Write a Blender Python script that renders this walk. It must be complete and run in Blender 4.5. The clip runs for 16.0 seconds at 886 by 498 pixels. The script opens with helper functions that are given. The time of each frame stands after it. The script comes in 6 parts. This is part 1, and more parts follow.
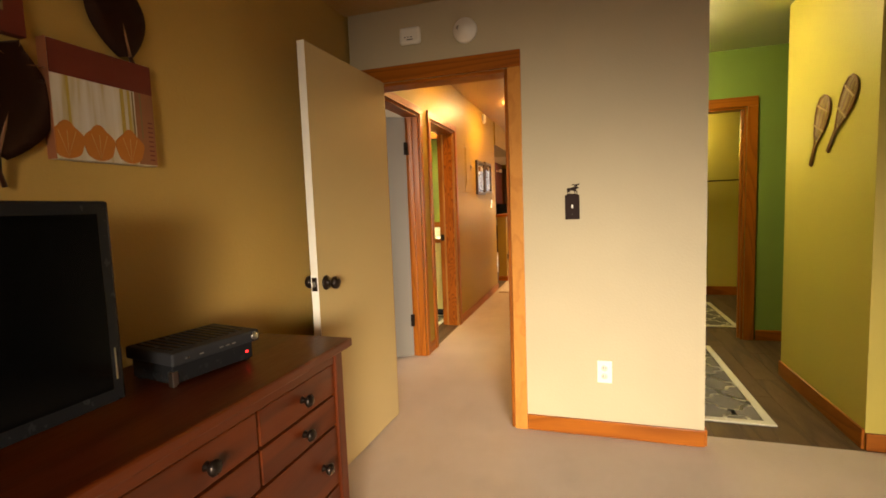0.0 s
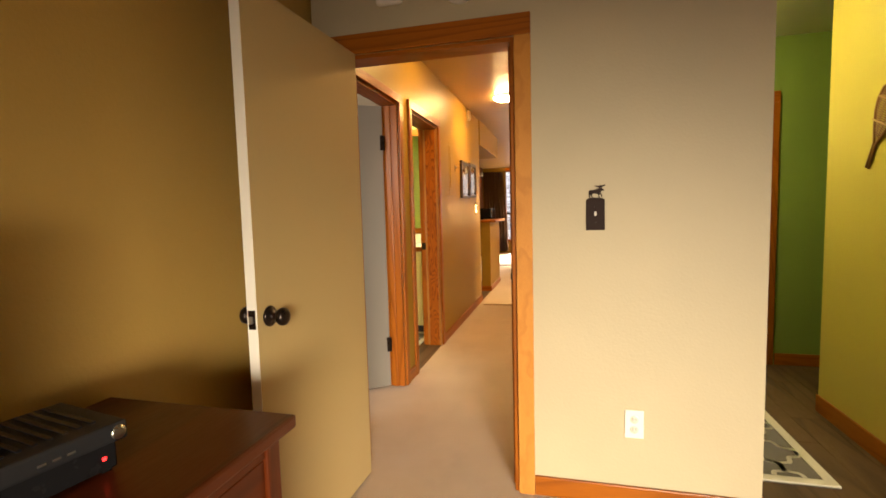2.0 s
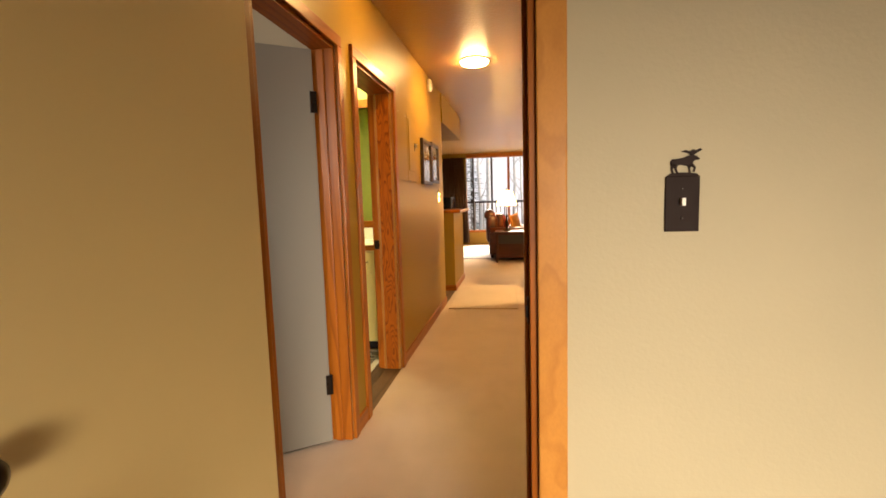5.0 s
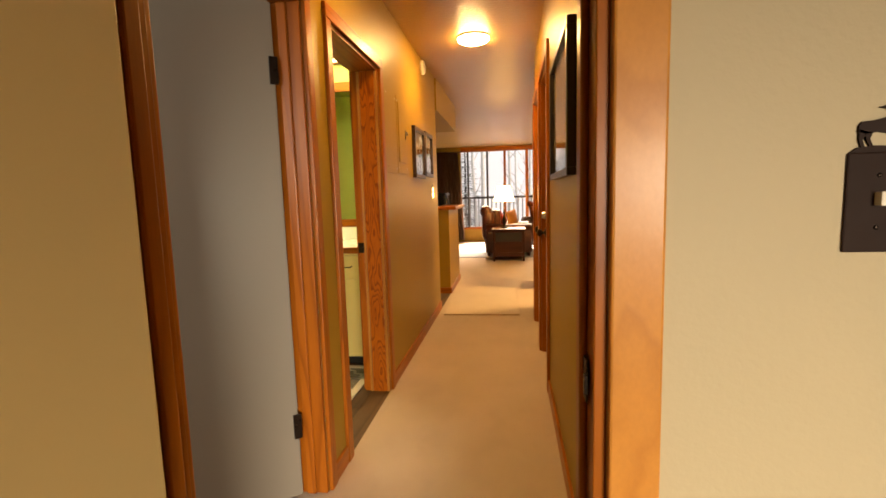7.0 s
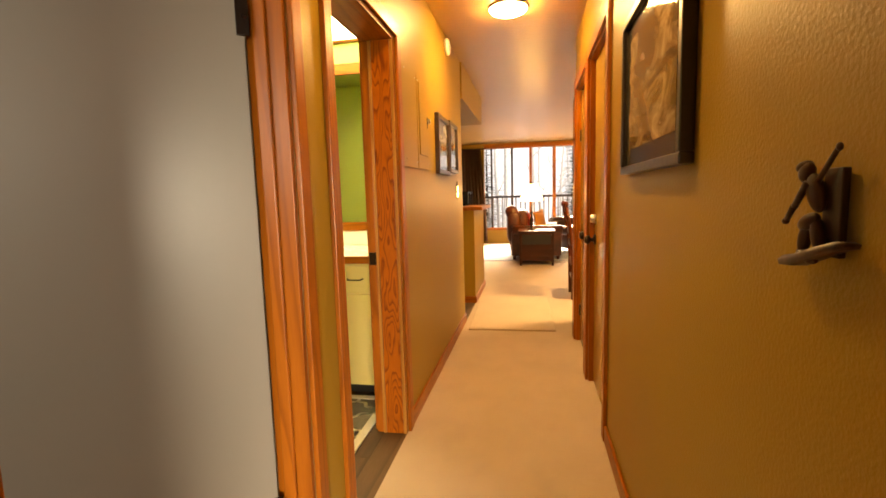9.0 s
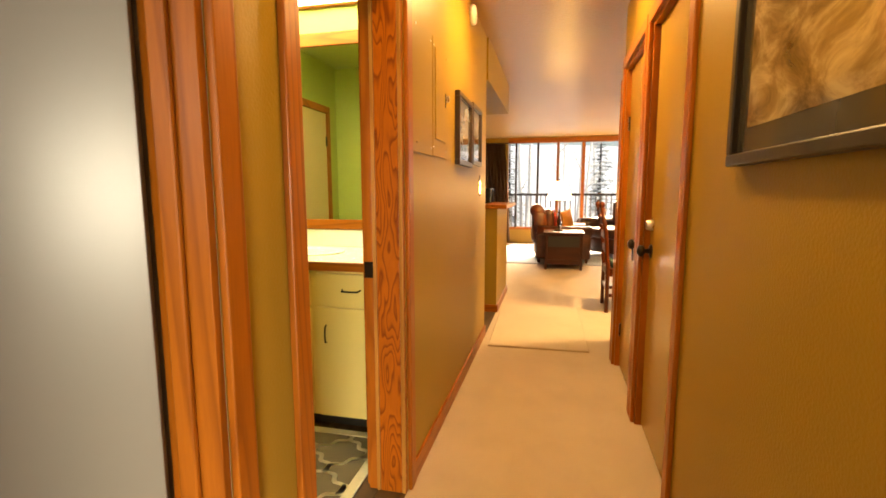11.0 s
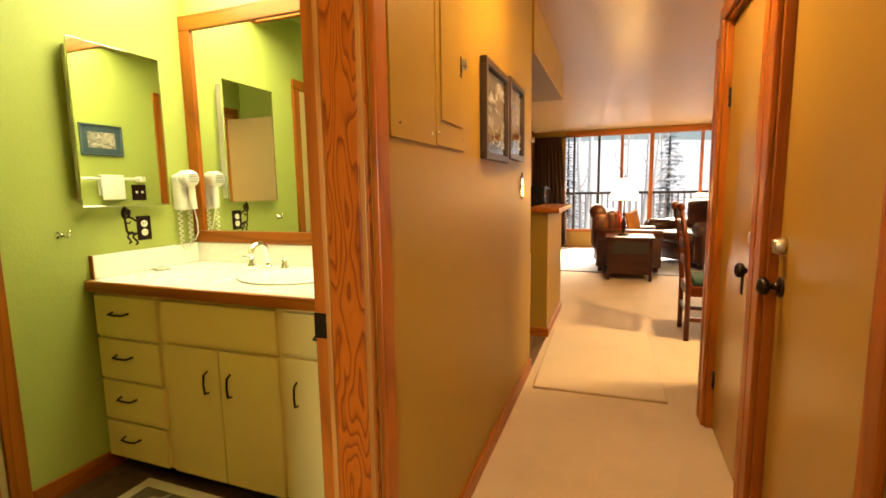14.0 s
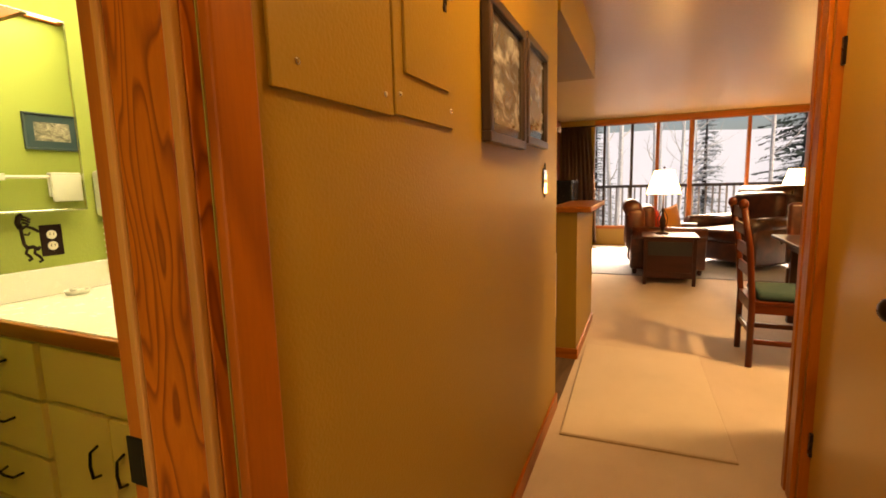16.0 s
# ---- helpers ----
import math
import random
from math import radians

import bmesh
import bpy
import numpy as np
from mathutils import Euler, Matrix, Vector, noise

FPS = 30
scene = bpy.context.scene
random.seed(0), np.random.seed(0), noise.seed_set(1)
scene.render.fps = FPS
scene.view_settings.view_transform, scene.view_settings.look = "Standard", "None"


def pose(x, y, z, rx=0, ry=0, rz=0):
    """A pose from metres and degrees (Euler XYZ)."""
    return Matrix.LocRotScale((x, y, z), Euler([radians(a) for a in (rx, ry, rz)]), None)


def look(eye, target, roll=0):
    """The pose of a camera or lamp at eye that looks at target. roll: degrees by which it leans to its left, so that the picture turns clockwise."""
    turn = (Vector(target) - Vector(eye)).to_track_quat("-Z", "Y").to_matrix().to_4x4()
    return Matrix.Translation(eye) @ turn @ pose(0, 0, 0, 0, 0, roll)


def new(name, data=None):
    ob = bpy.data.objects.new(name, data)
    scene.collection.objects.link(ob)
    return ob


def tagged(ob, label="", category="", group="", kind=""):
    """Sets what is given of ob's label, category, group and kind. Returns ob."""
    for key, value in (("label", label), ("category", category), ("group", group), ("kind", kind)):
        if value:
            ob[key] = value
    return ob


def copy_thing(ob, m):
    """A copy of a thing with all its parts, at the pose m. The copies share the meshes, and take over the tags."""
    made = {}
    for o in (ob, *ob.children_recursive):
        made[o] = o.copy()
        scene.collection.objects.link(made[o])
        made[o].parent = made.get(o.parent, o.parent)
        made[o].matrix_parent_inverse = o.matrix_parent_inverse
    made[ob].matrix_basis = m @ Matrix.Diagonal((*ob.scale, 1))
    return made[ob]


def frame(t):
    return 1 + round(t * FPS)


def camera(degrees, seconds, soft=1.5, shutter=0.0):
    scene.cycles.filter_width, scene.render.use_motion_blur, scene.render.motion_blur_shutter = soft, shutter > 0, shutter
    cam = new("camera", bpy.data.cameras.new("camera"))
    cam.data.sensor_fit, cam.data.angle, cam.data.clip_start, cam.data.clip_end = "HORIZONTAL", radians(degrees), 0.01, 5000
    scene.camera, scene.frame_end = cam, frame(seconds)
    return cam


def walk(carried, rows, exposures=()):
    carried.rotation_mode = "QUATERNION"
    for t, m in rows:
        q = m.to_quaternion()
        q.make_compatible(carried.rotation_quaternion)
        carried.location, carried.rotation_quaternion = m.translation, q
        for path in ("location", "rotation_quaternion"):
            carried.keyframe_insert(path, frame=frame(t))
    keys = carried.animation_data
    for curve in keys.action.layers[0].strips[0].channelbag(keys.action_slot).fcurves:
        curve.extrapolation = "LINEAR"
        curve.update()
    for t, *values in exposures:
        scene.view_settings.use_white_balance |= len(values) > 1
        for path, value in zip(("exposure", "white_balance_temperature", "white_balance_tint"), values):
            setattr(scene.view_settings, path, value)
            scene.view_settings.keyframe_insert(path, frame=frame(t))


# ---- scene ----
cam = camera(87.0, 16.0, soft=1.7)
PATH = [
    (0, (0.003, 0.179, 1.222), (-0.595, 2.080, 1.049), -2.1),
    (0.5, (-0.056, 0.300, 1.225), (-0.620, 2.211, 1.056), -2.0),
    (1, (-0.106, 0.430, 1.227), (-0.639, 2.351, 1.065), -1.8),
    (1.5, (-0.151, 0.560, 1.230), (-0.663, 2.487, 1.070), -1.6),
    (2, (-0.200, 0.696, 1.232), (-0.702, 2.625, 1.073), -1.5),
    (2.5, (-0.243, 0.838, 1.234), (-0.730, 2.772, 1.075), -1.5),
    (3, (-0.287, 0.992, 1.236), (-0.736, 2.933, 1.067), -1.5),
    (3.5, (-0.336, 1.151, 1.237), (-0.740, 3.101, 1.056), -1.5),
    (4, (-0.378, 1.293, 1.235), (-0.745, 3.250, 1.044), -1.6),
    (4.5, (-0.415, 1.424, 1.231), (-0.755, 3.385, 1.030), -1.7),
    (5, (-0.437, 1.556, 1.228), (-0.757, 3.519, 1.019), -1.7),
    (7.5, (-0.558, 2.153, 1.228), (-0.850, 4.118, 0.999), -1.7),
    (8, (-0.602, 2.296, 1.231), (-0.920, 4.257, 1.006), -1.7),
    (8.5, (-0.643, 2.418, 1.233), (-0.984, 4.376, 1.009), -1.8),
    (9, (-0.655, 2.559, 1.231), (-1.030, 4.510, 1.001), -1.6),
    (11.5, (-0.754, 3.229, 1.227), (-1.231, 5.155, 0.978), 0.1),
    (12, (-0.754, 3.356, 1.229), (-1.261, 5.274, 0.980), 0.1),
    (12.5, (-0.745, 3.453, 1.238), (-1.300, 5.358, 0.989), -0.2),
    (13, (-0.722, 3.575, 1.245), (-1.330, 5.463, 0.990), -0.6),
    (13.5, (-0.740, 3.706, 1.248), (-1.386, 5.581, 0.993), -0.8),
    (14, (-0.766, 3.836, 1.249), (-1.456, 5.696, 1.000), -0.9),
    (14.5, (-0.783, 3.980, 1.248), (-1.522, 5.823, 1.002), -0.9),
    (15, (-0.796, 4.134, 1.247), (-1.573, 5.960, 0.998), -1.0),
    (15.5, (-0.818, 4.283, 1.247), (-1.615, 6.099, 0.990), -1.2),
    (16, (-0.866, 4.436, 1.257), (-1.655, 6.254, 0.987), -1.5),
]
walk(cam, [(t, look(eye, target, roll)) for t, eye, target, roll in PATH], [(0, 0.08, 7200, 15), (5, -0.1, 7100, 14), (7.5, -0.2, 7800, 15), (9, 0.25, 7900, 14), (11.5, 0.38, 7200, 8), (13.5, 0.22, 6800, 10), (14.5, 0.06, 6900, 13), (16, -0.32, 7500, 18)])

# ---- world, sun and large lights ----
world = bpy.data.worlds.new("sky")
scene.world = world
world.use_nodes = True
wn = world.node_tree.nodes
sky = wn.new("ShaderNodeTexSky")
sky.sky_type, sky.sun_disc = "NISHITA", False
sky.sun_elevation, sky.sun_rotation = radians(38), radians(104)
sky.air_density, sky.dust_density = 1.0, 2.5
world.node_tree.links.new(sky.outputs[0], wn["Background"].inputs[0])
wn["Background"].inputs[1].default_value = 0.15

sun = new("sun", bpy.data.lights.new("sun", "SUN"))
sun.data.energy, sun.data.angle, sun.data.color = 5.0, radians(1), (1.0, 0.93, 0.84)
sun.matrix_world = look((20, 0, 30), (0, 5, 14))


def window_light(name, eye, target, wide, high, watts, colour, spread=120):
    """Daylight that enters through a window's opening."""
    lamp = new(name, bpy.data.lights.new(name, "AREA"))
    d = lamp.data
    d.shape, d.size, d.size_y, d.energy, d.color, d.spread = "RECTANGLE", wide, high, watts, colour, radians(spread)
    lamp.matrix_world = look(eye, target)
    return lamp


window_light("bedroom_window_light", (1.6, -2.93, 1.2), (-0.4, 2.6, -0.2), 1.8, 1.1, 50, (1.0, 0.92, 0.76), 44)
window_light("side_room_window_light", (-2.5, 1.02, 1.78), (-2.3, 3.5, 1.2), 1.75, 0.85, 22, (1.0, 0.95, 0.86), 120)
window_light("living_window_light", (0.3, 13.9, 1.5), (0.3, 11.9, -1.2), 4.2, 1.2, 600, (1.0, 0.82, 0.60), 86)


# ---- node helpers and materials ----
class Mat:
    """A principled material with a short way to add nodes."""

    def __init__(self, name, colour, rough=0.5, metal=0.0):
        self.m = bpy.data.materials.new(name)
        self.m.use_nodes = True
        self.t = self.m.node_tree
        self.p = self.t.nodes["Principled BSDF"]
        self.p.inputs["Base Color"].default_value = (*colour, 1)
        self.p.inputs["Roughness"].default_value = rough
        self.p.inputs["Metallic"].default_value = metal

    def add(self, kind, **inputs):
        n = self.t.nodes.new("ShaderNode" + kind)
        for key, value in inputs.items():
            self.put(n.inputs[key.replace("_", " ")], value)
        return n

    def put(self, socket, value):
        if isinstance(value, bpy.types.NodeSocket):
            self.t.links.new(value, socket)
        else:
            socket.default_value = value

    def coords(self, scale=(1, 1, 1), shift=None):
        pos = self.add("NewGeometry").outputs["Position"]
        m = self.add("Mapping", Vector=pos, Scale=scale)
        if shift is not None:
            self.put(m.inputs["Location"], shift)
        return m.outputs[0]

    def noise(self, vec, scale, detail=3.0, rough=0.55, distort=0.0):
        return self.add("TexNoise", Vector=vec, Scale=scale, Detail=detail, Roughness=rough, Distortion=distort).outputs["Fac"]

    def ramp(self, fac, stops):
        n = self.add("ValToRGB", Fac=fac)
        el = n.color_ramp.elements
        while len(el) < len(stops):
            el.new(0.5)
        for e, (p, c) in zip(el, stops):
            e.position, e.color = p, (*c, 1)
        return n.outputs[0]

    def math(self, op, a, b=0.0):
        n = self.t.nodes.new("ShaderNodeMath")
        n.operation = op
        self.put(n.inputs[0], a)
        self.put(n.inputs[1], b)
        return n.outputs[0]

    def mix(self, fac, a, b, blend="MIX"):
        n = self.t.nodes.new("ShaderNodeMix")
        n.data_type, n.blend_type = "RGBA", blend
        self.put(n.inputs[0], fac)
        for s, v in ((n.inputs[6], a), (n.inputs[7], b)):
            self.put(s, v if isinstance(v, bpy.types.NodeSocket) else (*v, 1))
        return n.outputs[2]

    def colour(self, socket):
        self.put(self.p.inputs["Base Color"], socket)

    def rough(self, socket):
        self.put(self.p.inputs["Roughness"], socket)

    def bump(self, height, strength=0.2, distance=0.01):
        b = self.add("Bump", Height=height, Strength=strength, Distance=distance)
        self.put(self.p.inputs["Normal"], b.outputs[0])


def shade(c, k):
    return tuple(min(1.0, v * k) for v in c)


def paint(name, colour, rough=0.45, peel=0.35, peel_scale=95.0, vary=0.06, shine=0.3):
    m = Mat(name, colour, rough)
    m.put(m.p.inputs["Specular IOR Level"], shine)
    big = m.noise(m.coords(), 1.3, 3)
    fine = m.noise(m.coords(), 60, 2)
    c = m.ramp(big, [(0.05, shade(colour, 1 - 2 * vary)), (0.95, shade(colour, 1 + 2 * vary))])
    m.colour(m.mix(m.math("MULTIPLY", fine, 0.12), c, shade(colour, 0.8)))
    h = m.noise(m.coords(), peel_scale, 2, 0.5)
    m.bump(h, peel * 0.7, 0.004)
    if peel < 0.2:
        m.colour(m.mix(m.math("MULTIPLY", fine, 0.15), colour, shade(colour, 0.85)))
        m.bump(m.noise(m.coords(), 180, 2), 0.05, 0.001)
    else:
        m.rough(m.math("ADD", m.math("MULTIPLY", big, 0.12), rough - 0.06))
    return m.m


def wood(name, dark, light, axis="z", rough=0.35, rings=9.0, scale=3.2, contrast=1.0, coat=0.05, stretch=0.09):
    """Plain-sawn wood: contour lines of a stretched noise, plus fine pores along the grain. Each object takes its own stretch of tree."""
    m = Mat(name, light, rough)
    s = {"z": (1, 1, stretch), "x": (stretch, 1, 1), "y": (1, stretch, 1)}[axis]
    rnd = m.add("ObjectInfo").outputs["Random"]
    off = m.add("CombineXYZ", X=m.math("MULTIPLY", rnd, 37.0), Y=m.math("MULTIPLY", rnd, 21.0), Z=m.math("MULTIPLY", rnd, 53.0)).outputs[0]
    v = m.coords(s, off)
    base = m.noise(v, scale, 2, 0.45)
    saw = m.math("FRACT", m.math("MULTIPLY", base, rings * 2))
    line = m.ramp(saw, [(0.0, (0, 0, 0)), (0.5, (0.16, 0.16, 0.16)), (0.84, (1, 1, 1)), (1.0, (0, 0, 0))])
    pore = m.noise(m.coords(tuple(k * 1.0 for k in s), off), 160, 2, 0.6)
    tone = m.noise(m.coords((0.7, 0.7, 0.7), off), 2.0, 2)
    body = m.mix(tone, shade(light, 0.86), shade(light, 1.1))
    c = m.mix(m.math("MULTIPLY", line, 0.75 * contrast), body, dark)
    c = m.mix(m.math("MULTIPLY", pore, 0.35), c, shade(dark, 0.8))
    m.colour(c)
    m.rough(m.math("ADD", m.math("MULTIPLY", pore, 0.18), rough - 0.08))
    m.bump(m.math("ADD", line, pore), 0.06, 0.002)
    m.put(m.p.inputs["Coat Weight"], coat)
    m.put(m.p.inputs["Coat Roughness"], 0.18)
    m.put(m.p.inputs["Specular IOR Level"], 0.24)
    return m.m


def carpet(name, a, b, scale=1.0):
    m = Mat(name, a, 0.95)
    tuft = m.noise(m.coords(), 260 * scale, 3, 0.7)
    wear = m.noise(m.coords(), 2.2, 4, 0.6)
    patch = m.noise(m.coords((1, 0.5, 1)), 6.0, 3, 0.6)
    c = m.mix(m.ramp(wear, [(0.35, (0, 0, 0)), (0.65, (1, 1, 1))]), a, b)
    c = m.mix(m.math("MULTIPLY", m.ramp(patch, [(0.5, (0, 0, 0)), (0.75, (1, 1, 1))]), 0.25), c, shade(a, 0.72))
    m.colour(m.mix(m.math("MULTIPLY", tuft, 0.35), c, shade(a, 0.6)))
    m.bump(tuft, 0.6, 0.006)
    m.put(m.p.inputs["Sheen Weight"], 0.25)
    return m.m


def plain(name, colour, rough=0.4, metal=0.0, grain=0.0, coat=0.0):
    m = Mat(name, colour, rough, metal)
    n = m.noise(m.coords(), 30, 3)
    m.colour(m.mix(m.math("MULTIPLY", n, 0.25), colour, shade(colour, 0.75)))
    m.rough(m.math("ADD", m.math("MULTIPLY", n, 0.15), rough - 0.07))
    if grain:
        m.bump(m.noise(m.coords(), 220, 2), grain, 0.002)
    if coat:
        m.put(m.p.inputs["Coat Weight"], coat)
    return m.m


def glow(name, colour, strength):
    m = Mat(name, colour, 0.4)
    m.put(m.p.inputs["Emission Color"], (*colour, 1))
    m.put(m.p.inputs["Emission Strength"], strength)
    return m.m


def leather(name, dark, light):
    m = Mat(name, light, 0.32)
    cells = m.add("TexVoronoi", Vector=m.coords(), Scale=140.0).outputs["Distance"]
    fold = m.noise(m.coords(), 7.0, 4, 0.6, 0.6)
    m.colour(m.mix(m.ramp(fold, [(0.35, (0, 0, 0)), (0.7, (1, 1, 1))]), dark, light))
    m.rough(m.math("ADD", m.math("MULTIPLY", fold, 0.25), 0.2))
    m.bump(m.math("ADD", m.math("MULTIPLY", cells, 0.4), fold), 0.25, 0.01)
    return m.m


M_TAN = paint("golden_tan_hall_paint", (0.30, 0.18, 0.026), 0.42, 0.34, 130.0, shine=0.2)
# Same tan as the hall, greyed in the colour for cool window light.
M_TAN_COOL_LIT = paint("tan_paint_cool_lit", (0.48, 0.41, 0.27), 0.55, 0.3)
# Same tan again, turned golden for warm bounce on the dresser wall.
M_TAN_WARM_LIT = paint("tan_paint_warm_lit", (0.50, 0.32, 0.085), 0.55, 0.3)
M_LIME = paint("lime_green_paint", (0.36, 0.42, 0.10), 0.45, 0.3)
M_GREEN = paint("mid_green_paint", (0.20, 0.29, 0.065), 0.5, 0.3)
M_OLIVE = paint("olive_yellow_paint", (0.53, 0.43, 0.09), 0.5, 0.3)
M_CREAM = paint("cream_door_paint", (0.50, 0.37, 0.165), 0.28, 0.12, 40, shine=0.5)
M_TAN_DOOR = paint("glossy_tan_door_paint", (0.36, 0.215, 0.042), 0.26, 0.15, 60, shine=0.6)
# Pale door paint with the leaf's shade put into a darker base.
M_DIMMED_DOOR = paint("dimmed_door_paint", (0.21, 0.19, 0.16), 0.33, 0.10, 40, shine=0.7)
M_SIDE_WALL = paint("pale_side_room_paint", (0.34, 0.27, 0.18), 0.5, 0.2)
M_WHITE_EDGE = paint("white_door_edge_paint", (0.82, 0.78, 0.68), 0.35, 0.05, 40)
M_YELLOW = paint("pale_yellow_cabinet_paint", (0.72, 0.58, 0.22), 0.38, 0.08, 40)
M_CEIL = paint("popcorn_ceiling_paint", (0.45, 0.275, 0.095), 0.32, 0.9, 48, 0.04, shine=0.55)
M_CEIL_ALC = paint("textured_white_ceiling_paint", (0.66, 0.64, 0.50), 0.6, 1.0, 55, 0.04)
FIR_D, FIR_L = (0.11, 0.020, 0.002), (0.38, 0.110, 0.010)
M_FIR = {a: wood("fir_trim_" + a, FIR_D, FIR_L, a, contrast=0.6) for a in "xyz"}
M_FIR_BOLD = wood("rotary_cut_fir", (0.13, 0.020, 0.0015), (0.43, 0.115, 0.007), "z", 0.40, 8.0, 12.0, 1.15, 0.0, 0.19)
M_FIR_CURL = wood("curly_blond_fir", (0.40, 0.145, 0.026), (0.60, 0.26, 0.055), "z", 0.34, 2.0, 9.0, 0.6, 0.1, 0.6)
M_BIRCH = wood("blond_edge_wood", (0.28, 0.11, 0.018), (0.46, 0.22, 0.05), "z", 0.4, 4.0)
M_CHERRY = {a: wood("cherry_" + a, (0.035, 0.006, 0.0015), (0.105, 0.020, 0.0035), a, 0.34, 5.0, 2.5, 0.8, 0.05) for a in "xyz"}
M_PANEL = wood("dark_red_wall_panelling", (0.05, 0.010, 0.006), (0.15, 0.035, 0.018), "z", 0.4, 5.0)
M_DARKWOOD = {a: wood("dark_table_wood_" + a, (0.016, 0.005, 0.003), (0.062, 0.017, 0.008), a, 0.34, 5.0, 2.5, 0.8, 0.12) for a in "xyz"}
M_CARPET = carpet("beige_cut_pile_carpet", (0.48, 0.37, 0.27), (0.54, 0.42, 0.315))
M_RUNNER = carpet("cream_runner_pile", (0.52, 0.415, 0.305), (0.57, 0.46, 0.345))
M_AREA_RUG = carpet("slate_blue_rug_pile", (0.24, 0.26, 0.32), (0.34, 0.36, 0.42))
M_RUG_GREY = carpet("taupe_rug_pile", (0.11, 0.09, 0.058), (0.14, 0.115, 0.075))
M_RUG_WHITE = carpet("ivory_rug_pile", (0.68, 0.63, 0.48), (0.74, 0.69, 0.54))
M_BLACK = plain("black_plastic", (0.012, 0.012, 0.013), 0.25)
M_SCREEN = plain("black_glossy_screen", (0.002, 0.002, 0.002), 0.09)
M_BLACK.node_tree.nodes["Principled BSDF"].inputs["Specular IOR Level"].default_value = 0.2
M_SCREEN.node_tree.nodes["Principled BSDF"].inputs["Specular IOR Level"].default_value = 0.12
M_IRON = plain("dark_brown_iron", (0.022, 0.010, 0.007), 0.6, 0.0)
M_IRON.node_tree.nodes["Principled BSDF"].inputs["Specular IOR Level"].default_value = 0.15
M_BRONZE = plain("oil_rubbed_bronze", (0.025, 0.017, 0.013), 0.28, 0.75)
M_STEEL = plain("brushed_steel", (0.62, 0.60, 0.55), 0.28, 1.0)
M_CHROME = plain("polished_chrome", (0.85, 0.85, 0.83), 0.08, 1.0)
M_WHITE = plain("white_plastic", (0.80, 0.77, 0.68), 0.4)
M_IVORY = plain("ivory_laminate", (0.88, 0.86, 0.77), 0.25, coat=0.3)
M_LEATHER = leather("oxblood_leather", (0.030, 0.008, 0.005), (0.105, 0.028, 0.013))
M_LEATHER_BLK = leather("dark_brown_leather", (0.020, 0.007, 0.005), (0.072, 0.021, 0.011))
M_RED = plain("red_woven_fabric", (0.42, 0.035, 0.02), 0.9, grain=0.5)
M_AMBER = plain("amber_woven_fabric", (0.45, 0.20, 0.05), 0.9, grain=0.5)
M_CUSHION = plain("dark_green_tufted_fabric", (0.02, 0.05, 0.045), 0.9, grain=0.5)
M_CURTAIN = plain("brown_curtain_fabric", (0.15, 0.075, 0.035), 0.85, grain=0.4)
M_MIRROR = Mat("silvered_mirror", (0.92, 0.93, 0.9), 0.0, 1.0).m
M_BLACK_KICK = plain("black_toe_kick", (0.01, 0.009, 0.008), 0.5)


def glass(name):
    m = Mat(name, (1, 1, 1), 0.0)
    m.put(m.p.inputs["Transmission Weight"], 1.0)
    m.put(m.p.inputs["IOR"], 1.02)
    return m.m


M_GLASS = glass("clear_window_glass")


# ---- mesh helpers ----
def bm_box(bm, x0, y0, z0, x1, y1, z1, bevel=0.0, segments=2, index=0):
    """A box, bevelled, added to bm; returns its faces."""
    made = bmesh.ops.create_cube(bm, size=1.0, matrix=Matrix.Translation(((x0 + x1) / 2, (y0 + y1) / 2, (z0 + z1) / 2)) @ Matrix.Diagonal((abs(x1 - x0), abs(y1 - y0), abs(z1 - z0), 1)))
    faces = {f for v in made["verts"] for f in v.link_faces}
    for f in faces:
        f.material_index = index
    if bevel:
        bmesh.ops.bevel(bm, geom=list({e for v in made["verts"] for e in v.link_edges}), offset=bevel, segments=segments, affect="EDGES", profile=0.5)
    return faces


def bm_tube(bm, a, b, r0, r1=None, sides=16, cap=True):
    """A round bar from a to b."""
    a, b = Vector(a), Vector(b)
    r1 = r0 if r1 is None else r1
    turn = (b - a).to_track_quat("Z", "Y").to_matrix().to_4x4()
    bmesh.ops.create_cone(bm, cap_ends=cap, segments=sides, radius1=r0, radius2=r1, depth=(b - a).length, matrix=Matrix.Translation((a + b) / 2) @ turn)


def bm_lathe(bm, profile, at=(0, 0, 0), axis="z", sides=24):
    """A turned shape from (radius, height) pairs, about an axis through at."""
    turn = {"z": Matrix(), "x": Matrix.Rotation(radians(90), 4, "Y"), "y": Matrix.Rotation(radians(-90), 4, "X")}[axis]
    m = Matrix.Translation(at) @ turn
    rows = []
    for r, h in profile:
        rows.append([bm.verts.new(m @ Vector((max(r, 1e-4) * math.cos(2 * math.pi * i / sides), max(r, 1e-4) * math.sin(2 * math.pi * i / sides), h))) for i in range(sides)])
    for p, q in zip(rows, rows[1:]):
        for i in range(sides):
            f = bm.faces.new((p[i], p[(i + 1) % sides], q[(i + 1) % sides], q[i]))
            f.smooth = True
    bm.faces.new(list(reversed(rows[0])))
    bm.faces.new(rows[-1])


